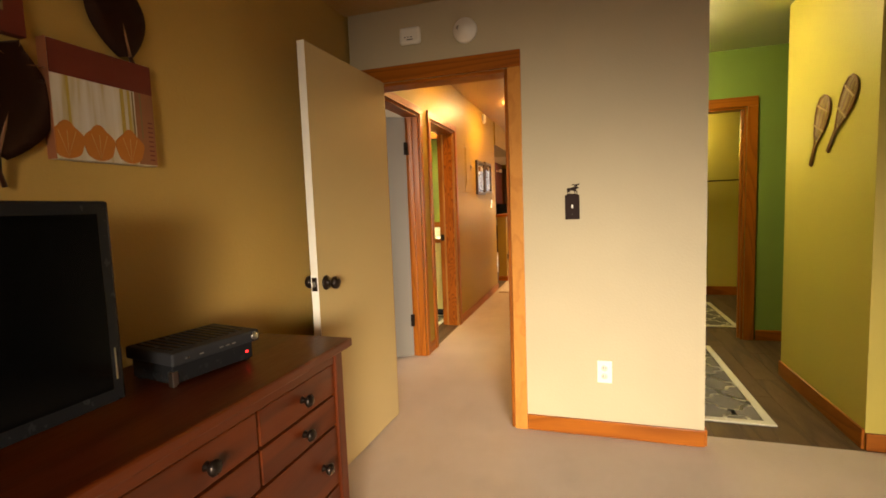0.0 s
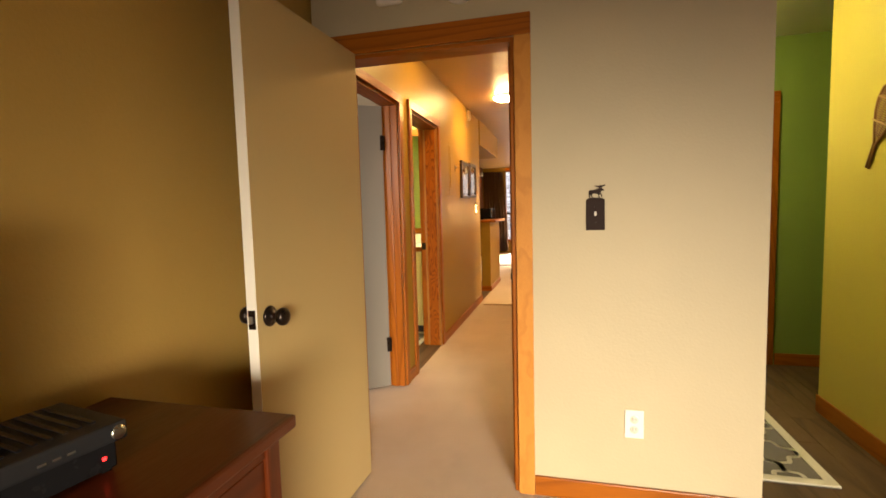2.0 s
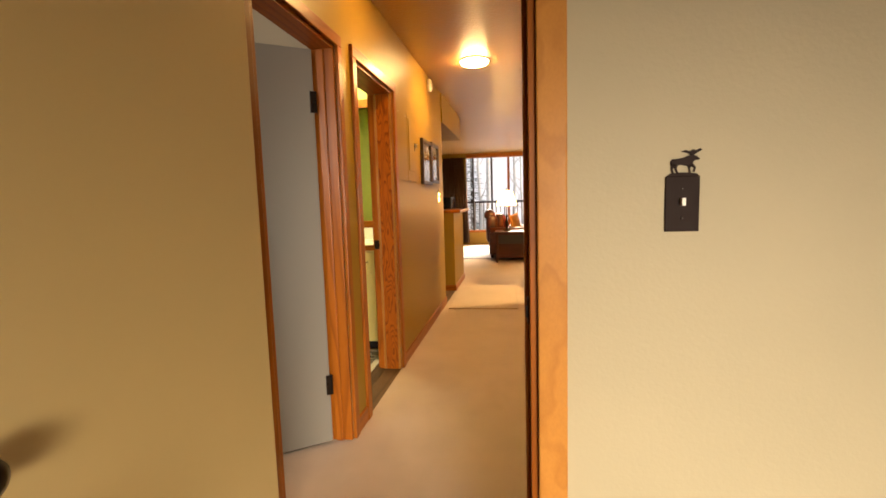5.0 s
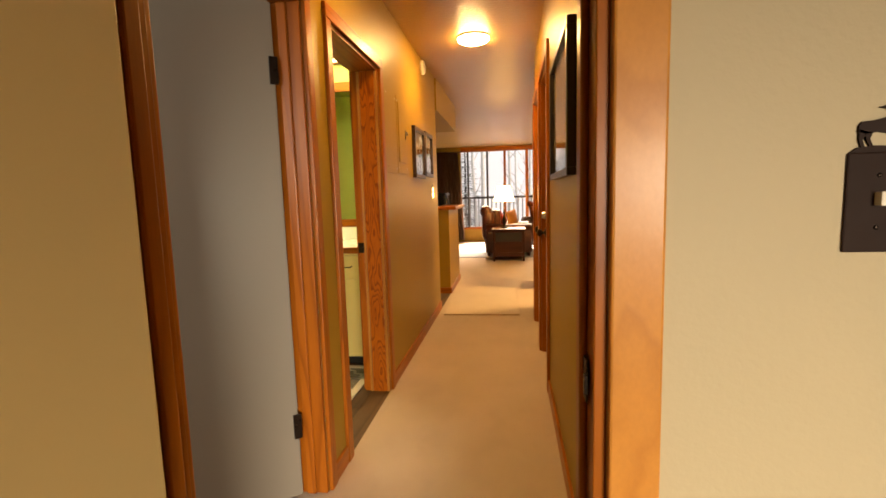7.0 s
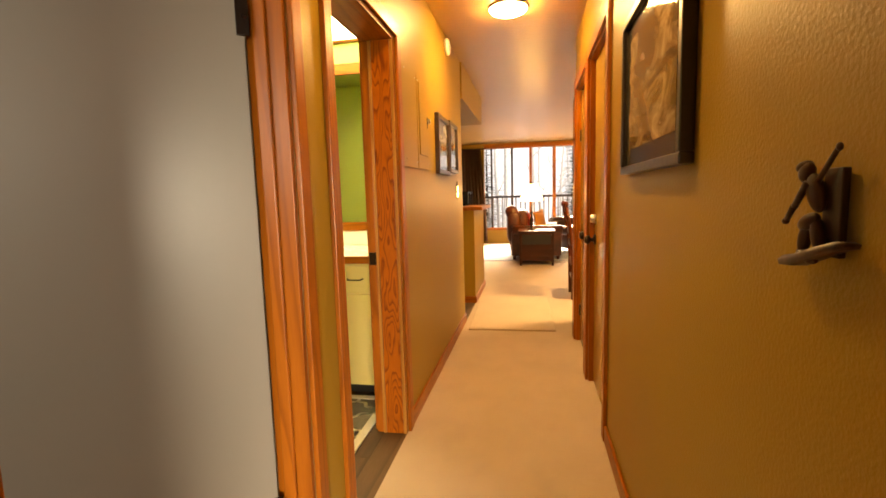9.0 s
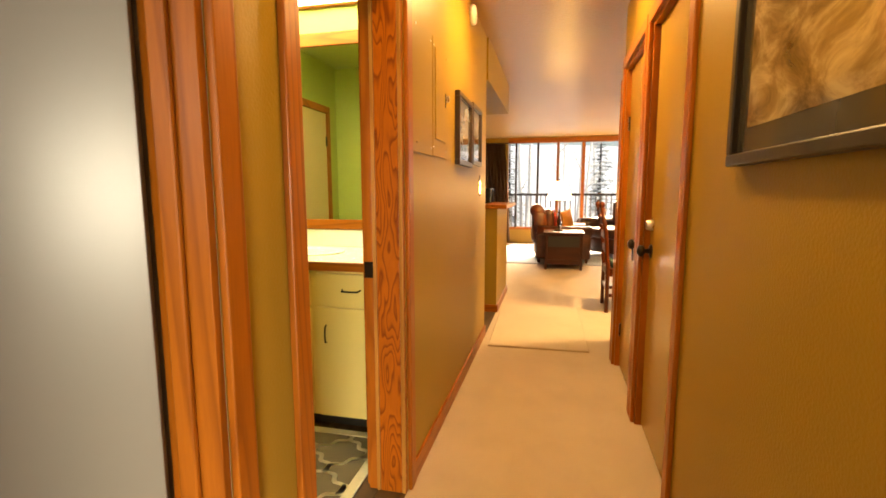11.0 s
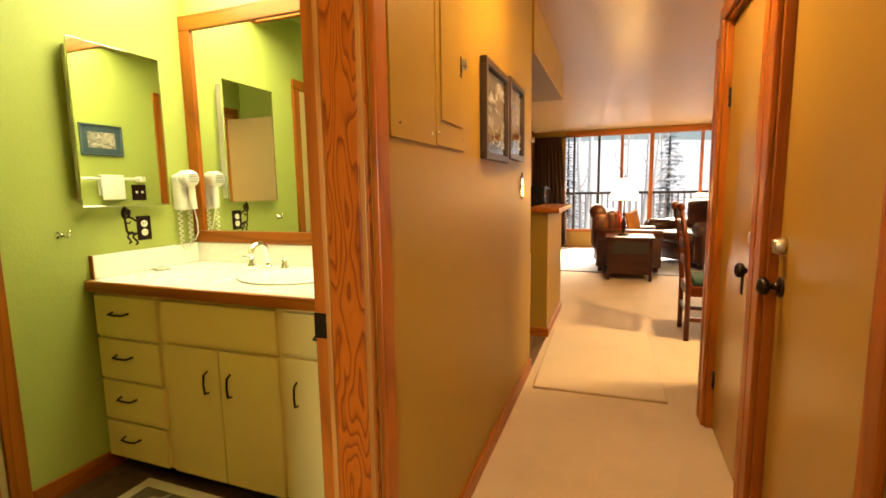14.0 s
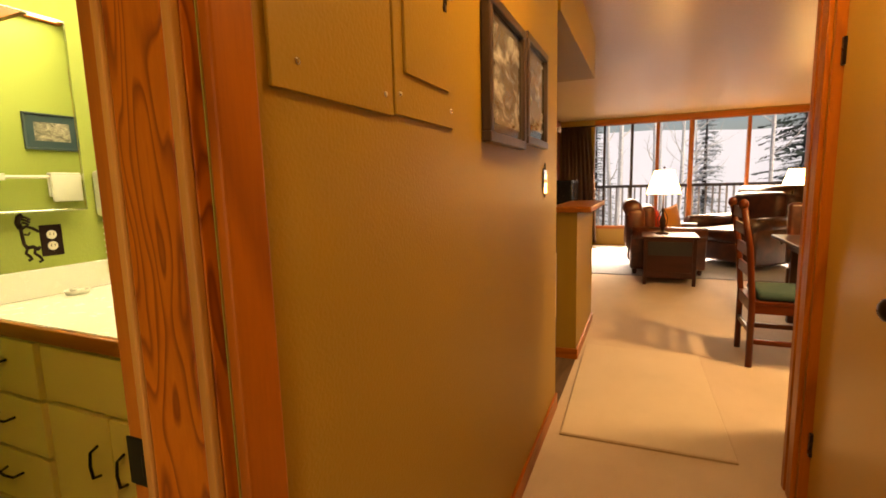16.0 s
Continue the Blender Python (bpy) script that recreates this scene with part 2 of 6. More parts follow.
def bm_path(bm, pts, r, sides=8):
    """A bent round bar through the points."""
    pts = [Vector(p) for p in pts]
    rings = []
    for i, p in enumerate(pts):
        d = (pts[min(i + 1, len(pts) - 1)] - pts[max(i - 1, 0)]).normalized()
        side = d.orthogonal().normalized() if not rings else (prev - d * prev.dot(d)).normalized()
        prev = side
        other = d.cross(side)
        rings.append([bm.verts.new(p + r * (math.cos(2 * math.pi * k / sides) * side + math.sin(2 * math.pi * k / sides) * other)) for k in range(sides)])
    for p, q in zip(rings, rings[1:]):
        for k in range(sides):
            bm.faces.new((p[k], p[(k + 1) % sides], q[(k + 1) % sides], q[k])).smooth = True
    bm.faces.new(list(reversed(rings[0])))
    bm.faces.new(rings[-1])


def bm_plate(bm, outline, depth, m=Matrix()):
    """A flat outline (x, z), given a thickness along y."""
    front = [bm.verts.new(m @ Vector((x, 0, z))) for x, z in outline]
    back = [bm.verts.new(m @ Vector((x, depth, z))) for x, z in outline]
    bm.faces.new(front)
    bm.faces.new(list(reversed(back)))
    n = len(outline)
    for i in range(n):
        bm.faces.new((front[i], back[i], back[(i + 1) % n], front[(i + 1) % n]))


def mesh_of(name, bm, mats, smooth=False):
    bmesh.ops.recalc_face_normals(bm, faces=bm.faces)
    me = bpy.data.meshes.new(name)
    bm.to_mesh(me)
    bm.free()
    for m in mats if isinstance(mats, (list, tuple)) else [mats]:
        me.materials.append(m)
    if smooth:
        for p in me.polygons:
            p.use_smooth = True
    return me


def part(name, bm, material, parent, label="", smooth=False):
    ob = new(name, mesh_of(name, bm, material, smooth))
    ob.parent = parent
    return tagged(ob, label)


def thing(name, m=None, label="", category="", group="", kind=""):
    ob = new(name)
    ob.empty_display_size = 0.05
    if m is not None:
        ob.matrix_world = m
    return tagged(ob, label, category, group, kind)


def box_part(name, dims, material, parent, bevel=0.003, label=""):
    bm = bmesh.new()
    bm_box(bm, *dims, bevel=bevel)
    return part(name, bm, material, parent, label)


def structure(name, bm, mats, label=""):
    return tagged(new(name, mesh_of(name, bm, mats)), label, kind="structure")


# ---- plan ----
CEIL, BED_CEIL = 2.44, 2.33
XL, XR = -1.30, -0.30          # faces of the hall's walls
BXR = -1.46                      # bathroom face of the hall wall
YB = 2.67                        # bedroom face of the end wall
LIV_X0, LIV_X1, WIN_Y = -2.45, 3.6, 14.2


def wall(name, axis, face0, face1, b0, b1, z0, z1, mats, holes=(), label=""):
    """A wall that stands between face0 and face1 along axis and runs from b0 to b1; holes are (b0, b1, z0, z1). mats: low side, high side, reveals."""
    bm = bmesh.new()
    cuts_b = sorted({b0, b1, *(v for h in holes for v in h[:2])})
    cuts_z = sorted({z0, z1, *(v for h in holes for v in h[2:])})

    def solid(i, j):
        if not (0 <= i < len(cuts_b) - 1 and 0 <= j < len(cuts_z) - 1):
            return False
        cb, cz = (cuts_b[i] + cuts_b[i + 1]) / 2, (cuts_z[j] + cuts_z[j + 1]) / 2
        return not any(h[0] < cb < h[1] and h[2] < cz < h[3] for h in holes)

    def at(f, b, z):
        return bm.verts.new((f, b, z) if axis == "x" else (b, f, z))

    def quad(index, *pts):
        bm.faces.new([at(*p) for p in pts]).material_index = index

    for i in range(len(cuts_b) - 1):
        for j in range(len(cuts_z) - 1):
            if not solid(i, j):
                continue
            p, q, r, s = cuts_b[i], cuts_b[i + 1], cuts_z[j], cuts_z[j + 1]
            quad(0, (face0, p, r), (face0, q, r), (face0, q, s), (face0, p, s))
            quad(1, (face1, p, r), (face1, q, r), (face1, q, s), (face1, p, s))
            for ok, b in ((solid(i - 1, j), p), (solid(i + 1, j), q)):
                if not ok:
                    quad(2, (face0, b, r), (face1, b, r), (face1, b, s), (face0, b, s))
            for ok, z in ((solid(i, j - 1), r), (solid(i, j + 1), s)):
                if not ok:
                    quad(2, (face0, p, z), (face1, p, z), (face1, q, z), (face0, q, z))
    bmesh.ops.remove_doubles(bm, verts=bm.verts, dist=1e-5)
    return structure(name, bm, mats, label)


def slab(name, x0, y0, x1, y1, z0, z1, mat, label=""):
    bm = bmesh.new()
    bm_box(bm, x0, y0, z0, x1, y1, z1)
    return structure(name, bm, mat, label)


T3 = lambda a, b=None, c=None: [a, b or a, c or a]

# floors
slab("floor_bedroom", -1.45, -3.1, 3.4, 2.79, -0.12, 0.0, M_CARPET, "beige cut pile bedroom carpet, worn by the doorway")
slab("floor_hall", -1.30, 2.79, 0.06, 6.93, -0.12, 0.0, M_CARPET, "beige cut pile hall carpet with faint traffic marks")
slab("floor_living", -1.29, 6.93, LIV_X1, WIN_Y + 0.1, -0.12, 0.0, M_CARPET, "beige living room carpet")
slab("floor_living_side", LIV_X0 - 0.1, 8.76, -1.29, WIN_Y + 0.1, -0.12, 0.0, M_CARPET, "beige carpet beside the fireplace wall")
M_VINYL = wood("brown_oak_plank", (0.045, 0.028, 0.016), (0.125, 0.072, 0.036), "y", 0.52, 5.0, 3.0, 0.9, 0.0)
slab("floor_alcove", 0.06, 2.79, 2.9, 7.1, -0.12, -0.008, M_BLACK_KICK, "dark underlay below brown planks")
slab("floor_bathroom", -3.06, 3.88, -1.30, 5.9, -0.12, -0.008, M_BLACK_KICK, "dark underlay below bathroom planks")
slab("floor_kitchen", -4.3, 5.9, -1.30, 6.93, -0.12, -0.008, M_BLACK_KICK, "dark underlay below kitchen planks")
slab("floor_kitchen_passage", -4.3, 6.93, -1.29, 8.76, -0.12, -0.008, M_BLACK_KICK, "dark underlay below passage planks")
slab("floor_side_room", -4.1, 0.9, -1.30, 3.88, -0.12, 0.0, M_CARPET, "beige side room carpet")

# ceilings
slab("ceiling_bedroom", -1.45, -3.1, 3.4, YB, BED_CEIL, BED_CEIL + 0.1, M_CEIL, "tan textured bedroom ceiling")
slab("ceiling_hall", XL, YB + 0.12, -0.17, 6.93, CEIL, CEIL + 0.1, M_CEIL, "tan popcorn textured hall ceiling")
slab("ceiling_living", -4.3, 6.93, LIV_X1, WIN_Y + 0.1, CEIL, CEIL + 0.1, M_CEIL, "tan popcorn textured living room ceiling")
slab("ceiling_hall_end", -0.17, 6.6, 0.06, 6.93, CEIL, CEIL + 0.1, M_CEIL, "tan textured ceiling over the hall corner")
slab("ceiling_alcove", 0.06, YB + 0.12, 2.9, 6.93, CEIL, CEIL + 0.1, M_CEIL_ALC, "off-white textured alcove ceiling")
slab("ceiling_bathroom", -3.06, 3.88, BXR, 5.9, CEIL, CEIL + 0.1, M_LIME, "lime painted bathroom ceiling")
slab("ceiling_kitchen", -4.3, 5.9, BXR, 6.93, CEIL, CEIL + 0.1, M_CEIL, "tan kitchen ceiling")
slab("ceiling_side_room", -4.1, 0.9, XL - 0.12, 3.88, CEIL, CEIL + 0.1, M_CEIL_ALC, "white side room ceiling")

# bedroom
D1 = (-1.165, -0.394, 0.0, 1.935)
wall("wall_bedroom_end", "y", YB, YB + 0.12, XL, 0.538, 0, CEIL, T3(M_TAN_COOL_LIT, M_TAN, M_TAN_COOL_LIT), [D1], "tan painted bedroom wall around the hall doorway")
wall("wall_bedroom_left", "x", XL - 0.13, XL - 0.02, -3.1, YB + 0.12, 0, CEIL, T3(M_SIDE_WALL, M_TAN_WARM_LIT, M_TAN_COOL_LIT), (), "tan painted bedroom wall behind the dresser")
# These unseen walls get the darker hall tan to cut bounced light.
wall("wall_bedroom_back", "y", -3.1, -2.98, XL - 0.12, 3.4, 0, CEIL, T3(M_TAN), [(0.65, 2.55, 0.62, 1.9)], "tan bedroom wall with a window opening")
wall("wall_bedroom_right", "x", 3.3, 3.42, -3.1, 2.81, 0, CEIL, T3(M_TAN), (), "tan bedroom side wall")
wall("wall_bedroom_front_right", "y", 2.81, 2.93, 1.37, 3.42, 0, CEIL, T3(M_TAN_COOL_LIT), (), "pale tan wall beside the alcove")
slab("header_alcove", 0.538, YB, 3.4, YB + 0.12, BED_CEIL, CEIL, M_TAN_COOL_LIT, "tan strip between the two ceiling heights")

# alcove with the green walls
wall("wall_alcove_right", "x", 1.25, 1.37, 2.81, 3.84, 0, CEIL, T3(M_OLIVE, M_GREEN, M_OLIVE), (), "olive yellow wall carrying a pair of snowshoes")
wall("wall_alcove_left", "x", 0.06, 0.16, 2.79, 7.1, 0, CEIL, T3(M_TAN, M_GREEN), (), "green wall backing the hall closets")
wall("wall_alcove_far", "y", 4.71, 4.83, 0.16, 2.9, 0, CEIL, T3(M_GREEN, M_OLIVE, M_GREEN), [(0.55, 1.26, 0, 1.97)], "mid green wall with a cased doorway")
wall("wall_alcove_end", "x", 2.8, 2.92, 2.93, 7.1, 0, CEIL, T3(M_GREEN), (), "green end wall")
wall("wall_green_bath_far", "y", 6.82, 6.94, 0.16, 2.92, 0, CEIL, T3(M_OLIVE), (), "olive green wall behind a towel bar")

# hall
D2, DB = (2.97, 3.774, 0.0, 1.98), (4.045, 4.808, 0.0, 1.99)
D3, D4 = (4.90, 5.62, 0.0, 2.03), (5.76, 6.48, 0.0, 2.03)
wall("wall_hall_left", "x", XL - 0.11, XL, 2.79, 3.88, 0, CEIL, T3(M_SIDE_WALL, M_TAN), [D2], "tan hall wall around an open bedroom door")
wall("wall_hall_left_bath", "x", BXR, XL, 3.88, 6.97, 0, CEIL, T3(M_LIME, M_TAN), [DB], "tan hall wall with a bathroom doorway and access panel")
wall("wall_hall_right", "x", XR, XR + 0.12, 2.79, 6.58, 0, CEIL, T3(M_TAN), [D3, D4], "tan orange-peel hall wall with two closed doors")
wall("wall_closet_back", "x", -0.06, 0.06, 4.8, 6.7, 0, CEIL, T3(M_TAN), (), "plain closet back wall")
wall("wall_hall_return", "y", 6.6, 6.72, XR + 0.12, 0.06, 0, CEIL, T3(M_TAN), (), "tan return wall at the hall's end")
wall("wall_dining_near", "y", 7.1, 7.22, 0.06, LIV_X1, 0, CEIL, T3(M_TAN), (), "tan dining wall round the corner from the hall")

# bathroom
BX0, BY1 = -2.92, 5.77
wall("wall_bath_left", "x", BX0 - 0.12, BX0, 3.88, 5.9, 0, CEIL, T3(M_LIME), (), "lime green bathroom wall with a mirrored cabinet")
wall("wall_bath_mirror", "y", BY1, BY1 + 0.12, BX0, BXR, 0, CEIL, T3(M_LIME, M_TAN), (), "lime green bathroom wall above the vanity")
wall("wall_bath_near", "y", 3.82, 3.93, BX0 - 0.12, BXR, 0, CEIL, T3(M_SIDE_WALL, M_LIME), (), "lime green bathroom wall")

# side room
wall("wall_side_room_far", "x", -4.1, -3.98, 0.9, 3.88, 0, CEIL, T3(M_SIDE_WALL), (), "pale side room end wall")
wall("wall_side_room_near", "y", 0.9, 1.0, -4.1, XL - 0.12, 0, CEIL, T3(M_SIDE_WALL), [(-3.45, -1.6, 1.33, 2.23)], "pale side room wall with a window opening")
wall("wall_side_room_back", "y", 3.77, 3.815, -4.1, XL - 0.11, 0, CEIL, T3(M_SIDE_WALL), (), "pale side room wall beside the bathroom")

# kitchen edge, half wall, soffit and living room
wall("wall_kitchen_back", "x", -4.3, -4.18, 5.9, 8.88, 0, CEIL, T3(M_TAN), (), "tan kitchen wall")
wall("wall_kitchen_end", "y", 8.88, 9.0, -4.3, LIV_X0, 0, CEIL, T3(M_TAN, M_PANEL, M_PANEL), (), "wall between kitchen and fireplace side")
slab("soffit_kitchen", -1.6, 6.97, -1.285, 8.70, 2.115, CEIL, M_TAN, "tan painted soffit over the half wall")
wall("half_wall", "x", -1.43, -1.29, 7.75, 8.77, 0, 1.05, T3(M_TAN), (), "tan painted half wall beside the kitchen passage")
wall("wall_living_left", "x", LIV_X0 - 0.12, LIV_X0, 8.88, WIN_Y, 0, CEIL, T3(M_PANEL), (), "dark red-brown panelled living room wall")
wall("wall_living_right", "x", LIV_X1, LIV_X1 + 0.12, 6.6, WIN_Y, 0, CEIL, T3(M_TAN), (), "tan living room wall")
WX0, WX1, WZ0, WZ1 = -1.80, 3.1, 0.36, 2.34
wall("wall_living_window", "y", WIN_Y - 0.06, WIN_Y + 0.1, LIV_X0 - 0.12, LIV_X1 + 0.12, 0, CEIL, T3(M_TAN, M_PANEL, M_FIR["x"]), [(WX0, WX1, WZ0, WZ1)], "living room wall filled by a wide window")


# ---- trim ----
def trim(name, dims, axis, bevel=0.004, label="", material=None):
    bm = bmesh.new()
    bm_box(bm, *dims, bevel=bevel)
    return structure(name, bm, material or M_FIR[axis], label)


def baseboard(axis, face, side, b0, b1, high=0.085):
    """A board along a wall's face; side is +1 or -1, the way it stands proud."""
    lo, hi = sorted((face, face + side * 0.014))
    dims = (lo, b0, 0, hi, b1, high) if axis == "x" else (b0, lo, 0, b1, hi, high)
    return trim("baseboard", dims, "y" if axis == "x" else "x", label="orange fir baseboard along the wall")


def casing(axis, face, side, hole, wide=0.068, thick=0.018, legs=(True, True), last=None, head=None):
    """Flat boards round an opening on one face of a wall."""
    b0, b1, _, top = hole
    lo, hi = sorted((face, face + side * thick))

    def board(p, q, z0, z1, along, material=None):
        dims = (lo, p, z0, hi, q, z1) if axis == "x" else (p, lo, z0, q, hi, z1)
        return trim("door_casing_trim", dims, along, label="orange fir door casing board", material=material)
    if legs[0]:
        board(b0 - wide, b0, 0, top, "z")
    if legs[1]:
        board(b1, b1 + wide, 0, top, "z", last)
    board(b0 - (wide if legs[0] else 0), b1 + (wide if legs[1] else 0), top, top + (head or wide), "y" if axis == "x" else "x")


def jambs(axis, f0, f1, hole, thick=0.018, bold=False, stop=0.5):
    """Jamb boards that line an opening, with door stops."""
    b0, b1, _, top = hole
    vert = M_FIR_BOLD if bold else M_FIR["z"]
    mid = f0 + (f1 - f0) * (stop or 0.5)
    for p, q, s0, s1 in ((b0, b0 + thick, b0 + thick, b0 + thick + 0.012), (b1 - thick, b1, b1 - thick - 0.012, b1 - thick)):
        dims = (f0, p, 0, f1, q, top) if axis == "x" else (p, f0, 0, q, f1, top)
        trim("door_jamb_trim", dims, "z", 0.002, "fir door jamb board", vert)
        if stop is None:
            continue
        dims = (mid - 0.02, s0, 0, mid + 0.02, s1, top - thick) if axis == "x" else (s0, mid - 0.02, 0, s1, mid + 0.02, top - thick)
        trim("door_stop_trim", dims, "z", 0.005, "narrow door stop strip", M_FIR["z"])
    dims = (f0, b0 + thick, top - thick, f1, b1 - thick, top) if axis == "x" else (b0 + thick, f0, top - thick, b1 - thick, f1, top)
    trim("door_jamb_trim", dims, "y" if axis == "x" else "x", 0.002, "fir head jamb board")


casing("y", YB, -1, D1, last=M_FIR_CURL, head=0.085)
casing("y", YB + 0.12, 1, (-1.152, *D1[1:]), legs=(True, False))
jambs("y", YB, YB + 0.12, D1, stop=0.62)
casing("x", XL, 1, D2, wide=0.056)
jambs("x", XL - 0.11, XL, D2, stop=0.4)
casing("x", XL, 1, DB, wide=0.062)
casing("x", BXR, -1, DB)
jambs("x", BXR, XL, DB, bold=True, stop=None)
for x0, x1, proud, mat in ((BXR, BXR + 0.034, 0.004, M_FIR["z"]), (BXR + 0.036, BXR + 0.050, 0.012, M_BIRCH), (BXR + 0.051, XL - 0.017, 0.009, M_FIR_BOLD), (XL - 0.016, XL - 0.001, 0.011, M_BIRCH)):
    for lo, hi in ((DB[0] + 0.018, DB[0] + 0.018 + proud), (DB[1] - 0.018 - proud, DB[1] - 0.018)):
        trim("door_jamb_trim", (x0, lo, 0, x1, hi, DB[3] - 0.018), "z", 0.003, "built-up fir jamb strip", mat)
casing("x", XR, -1, D3, wide=0.065)
casing("x", XR, -1, D4, wide=0.065)
jambs("x", XR, XR + 0.12, D3, stop=0.75)
jambs("x", XR, XR + 0.12, D4, stop=0.75)
GD = (0.55, 1.26, 0, 1.97)
casing("y", 4.71, -1, GD, wide=0.08)
jambs("y", 4.71, 4.83, GD)

baseboard("y", YB, -1, -0.326, 0.538)
baseboard("x", 0.538, 1, YB, YB + 0.12)
baseboard("x", XL - 0.02, 1, -2.98, YB)
baseboard("x", XL, 1, 3.83, 3.983)
baseboard("x", XL, 1, 4.87, 6.97)
baseboard("y", 6.97, 1, BXR, XL)
baseboard("x", XR, -1, 2.79, 4.835)
baseboard("x", 1.25, -1, 2.81, 3.84, 0.10)
baseboard("y", 4.71, -1, 1.35, 2.8, 0.09)
baseboard("y", 6.82, -1, 0.16, 2.8, 0.11)
baseboard("y", 2.81, -1, 1.25, 3.3)
baseboard("x", -1.29, 1, 7.75, 8.77, 0.075)
baseboard("y", 7.75, -1, -1.43, -1.276, 0.075)
baseboard("x", BX0, 1, 4.88, 5.25)
trim("half_wall_cap_trim", (-1.48, 7.71, 1.05, -1.195, 8.82, 1.09), "y", 0.006, "wooden cap board on the half wall")
trim("corner_trim", (XR - 0.02, 6.56, 0, XR + 0.13, 6.6, 1.97), "z", 0.004, "fir corner board at the hall's end")


# ---- doors ----
def knob(parent, at, axis, side):
    """A dark round knob on a rosette; axis is the way it sticks out."""
    bm = bmesh.new()
    prof = [(0.001, 0.0), (0.033, 0.0), (0.033, 0.005), (0.026, 0.010), (0.012, 0.012), (0.011, 0.030), (0.024, 0.036), (0.029, 0.046), (0.027, 0.058), (0.016, 0.066), (0.001, 0.068)]
    bm_lathe(bm, [(r, h * side) for r, h in prof], at, axis)
    return part("door_knob", bm, M_BRONZE, parent, "oil-rubbed bronze door knob")


def hinge(parent, dims):
    return box_part("hinge", dims, M_BRONZE, parent, 0.002, "dark bronze hinge")


# bedroom door, swung right open along the dresser wall
d1 = thing("door_1", pose(-1.107, 2.662, 0, 0, 0, -1.7), "cream painted flush door standing open into the bedroom", "door", kind="structure")
box_part("door_leaf", (-0.0175, -0.745, 0.012, 0.0175, 0, 1.936), M_CREAM, d1, 0.002)
box_part("door_edge", (-0.0178, -0.7465, 0.012, 0.0178, -0.7445, 1.936), M_WHITE_EDGE, d1, 0.0005, "white painted door edge")
knob(d1, (0.0175, -0.685, 0.915), "x", 1)
knob(d1, (-0.0175, -0.685, 0.915), "x", -1)
box_part("latch_plate", (-0.0125, -0.749, 0.885, 0.0125, -0.746, 0.945), M_BRONZE, d1, 0.001, "dark latch plate")
box_part("latch_bolt", (-0.006, -0.758, 0.904, 0.006, -0.748, 0.926), M_STEEL, d1, 0.002, "steel latch bolt")
for z in (0.22, 1.0, 1.76):
    hinge(d1, (-0.026, -0.012, z, -0.016, 0.0, z + 0.09))

# side room door, swung into the side room
d2 = thing("door_2", pose(-1.405, 3.74, 0, 0, 0, -53), "flush door in pale paint darkened for shade, open into a side room", "door", kind="structure")
box_part("door_leaf", (-0.0175, -0.735, 0.012, 0.0175, 0, 1.955), M_DIMMED_DOOR, d2, 0.002)
for z in (0.26, 1.66):
    hinge(d2, (0.0165, -0.02, z, 0.028, 0.012, z + 0.10))
knob(d2, (-0.0175, -0.67, 0.925), "x", -1)

# bathroom door, swung against the near wall
db = thing("door_3", pose(BXR + 0.004, 4.085, 0, 0, 0, 92), "cream painted flush door open inside the bathroom", "door", kind="structure")
box_part("door_leaf", (-0.0175, 0, 0.012, 0.0175, 0.60, 1.95), M_CREAM, db, 0.002)
knob(db, (0.0175, 0.54, 0.925), "x", 1)


def closed_door(name, hole, knob_y, bolt_y, hinge_y):
    d = thing(name, pose(XR + 0.03, 0, 0), "tan painted flush door, closed, with a dark knob and steel deadbolt", "door", kind="structure")
    b0, b1, _, top = hole
    box_part("door_leaf", (0, b0 + 0.02, 0.012, 0.038, b1 - 0.02, top - 0.02), M_TAN_DOOR, d, 0.002)
    knob(d, (0, knob_y, 0.93), "x", -1)
    bm = bmesh.new()
    bm_lathe(bm, [(0.001, 0), (0.027, 0), (0.027, -0.012), (0.023, -0.028), (0.021, -0.032), (0.001, -0.032)], (0, bolt_y, 1.06), "x")
    part("deadbolt", bm, M_STEEL, d, "brushed steel deadbolt cylinder")
    for z in (0.22, 1.62):
        hinge(d, (-0.010, hinge_y - 0.01, z, 0.004, hinge_y + 0.012, z + 0.09))
    return d


d3 = closed_door("door_4", D3, 5.56, 5.555, 4.922)
d4 = closed_door("door_5", D4, 5.865, 5.83, 6.456)

# bathroom jamb strike
strike = thing("strike_plate", pose(BXR + 0.016, 4.786, 0.921), "dark bronze strike plate on the bathroom jamb", "strike plate")
box_part("plate", (-0.018, -0.003, -0.032, 0.018, 0.0, 0.032), M_BRONZE, strike, 0.001)
box_part("lip", (0.014, -0.007, -0.014, 0.026, -0.002, 0.014), M_BRONZE, strike, 0.001)
strike2 = thing("strike_plate", pose(-0.415, YB + 0.045, 0.95), "dark bronze strike plate on the bedroom jamb", "strike plate")
box_part("plate", (-0.003, -0.018, -0.032, 0.0, 0.018, 0.032), M_BRONZE, strike2, 0.001)
box_part("lip", (-0.007, -0.026, -0.014, -0.002, -0.014, 0.014), M_BRONZE, strike2, 0.001)


# ---- lamps ----
M_DOME = glow("frosted_lamp_glass", (1.0, 0.62, 0.22), 110.0)


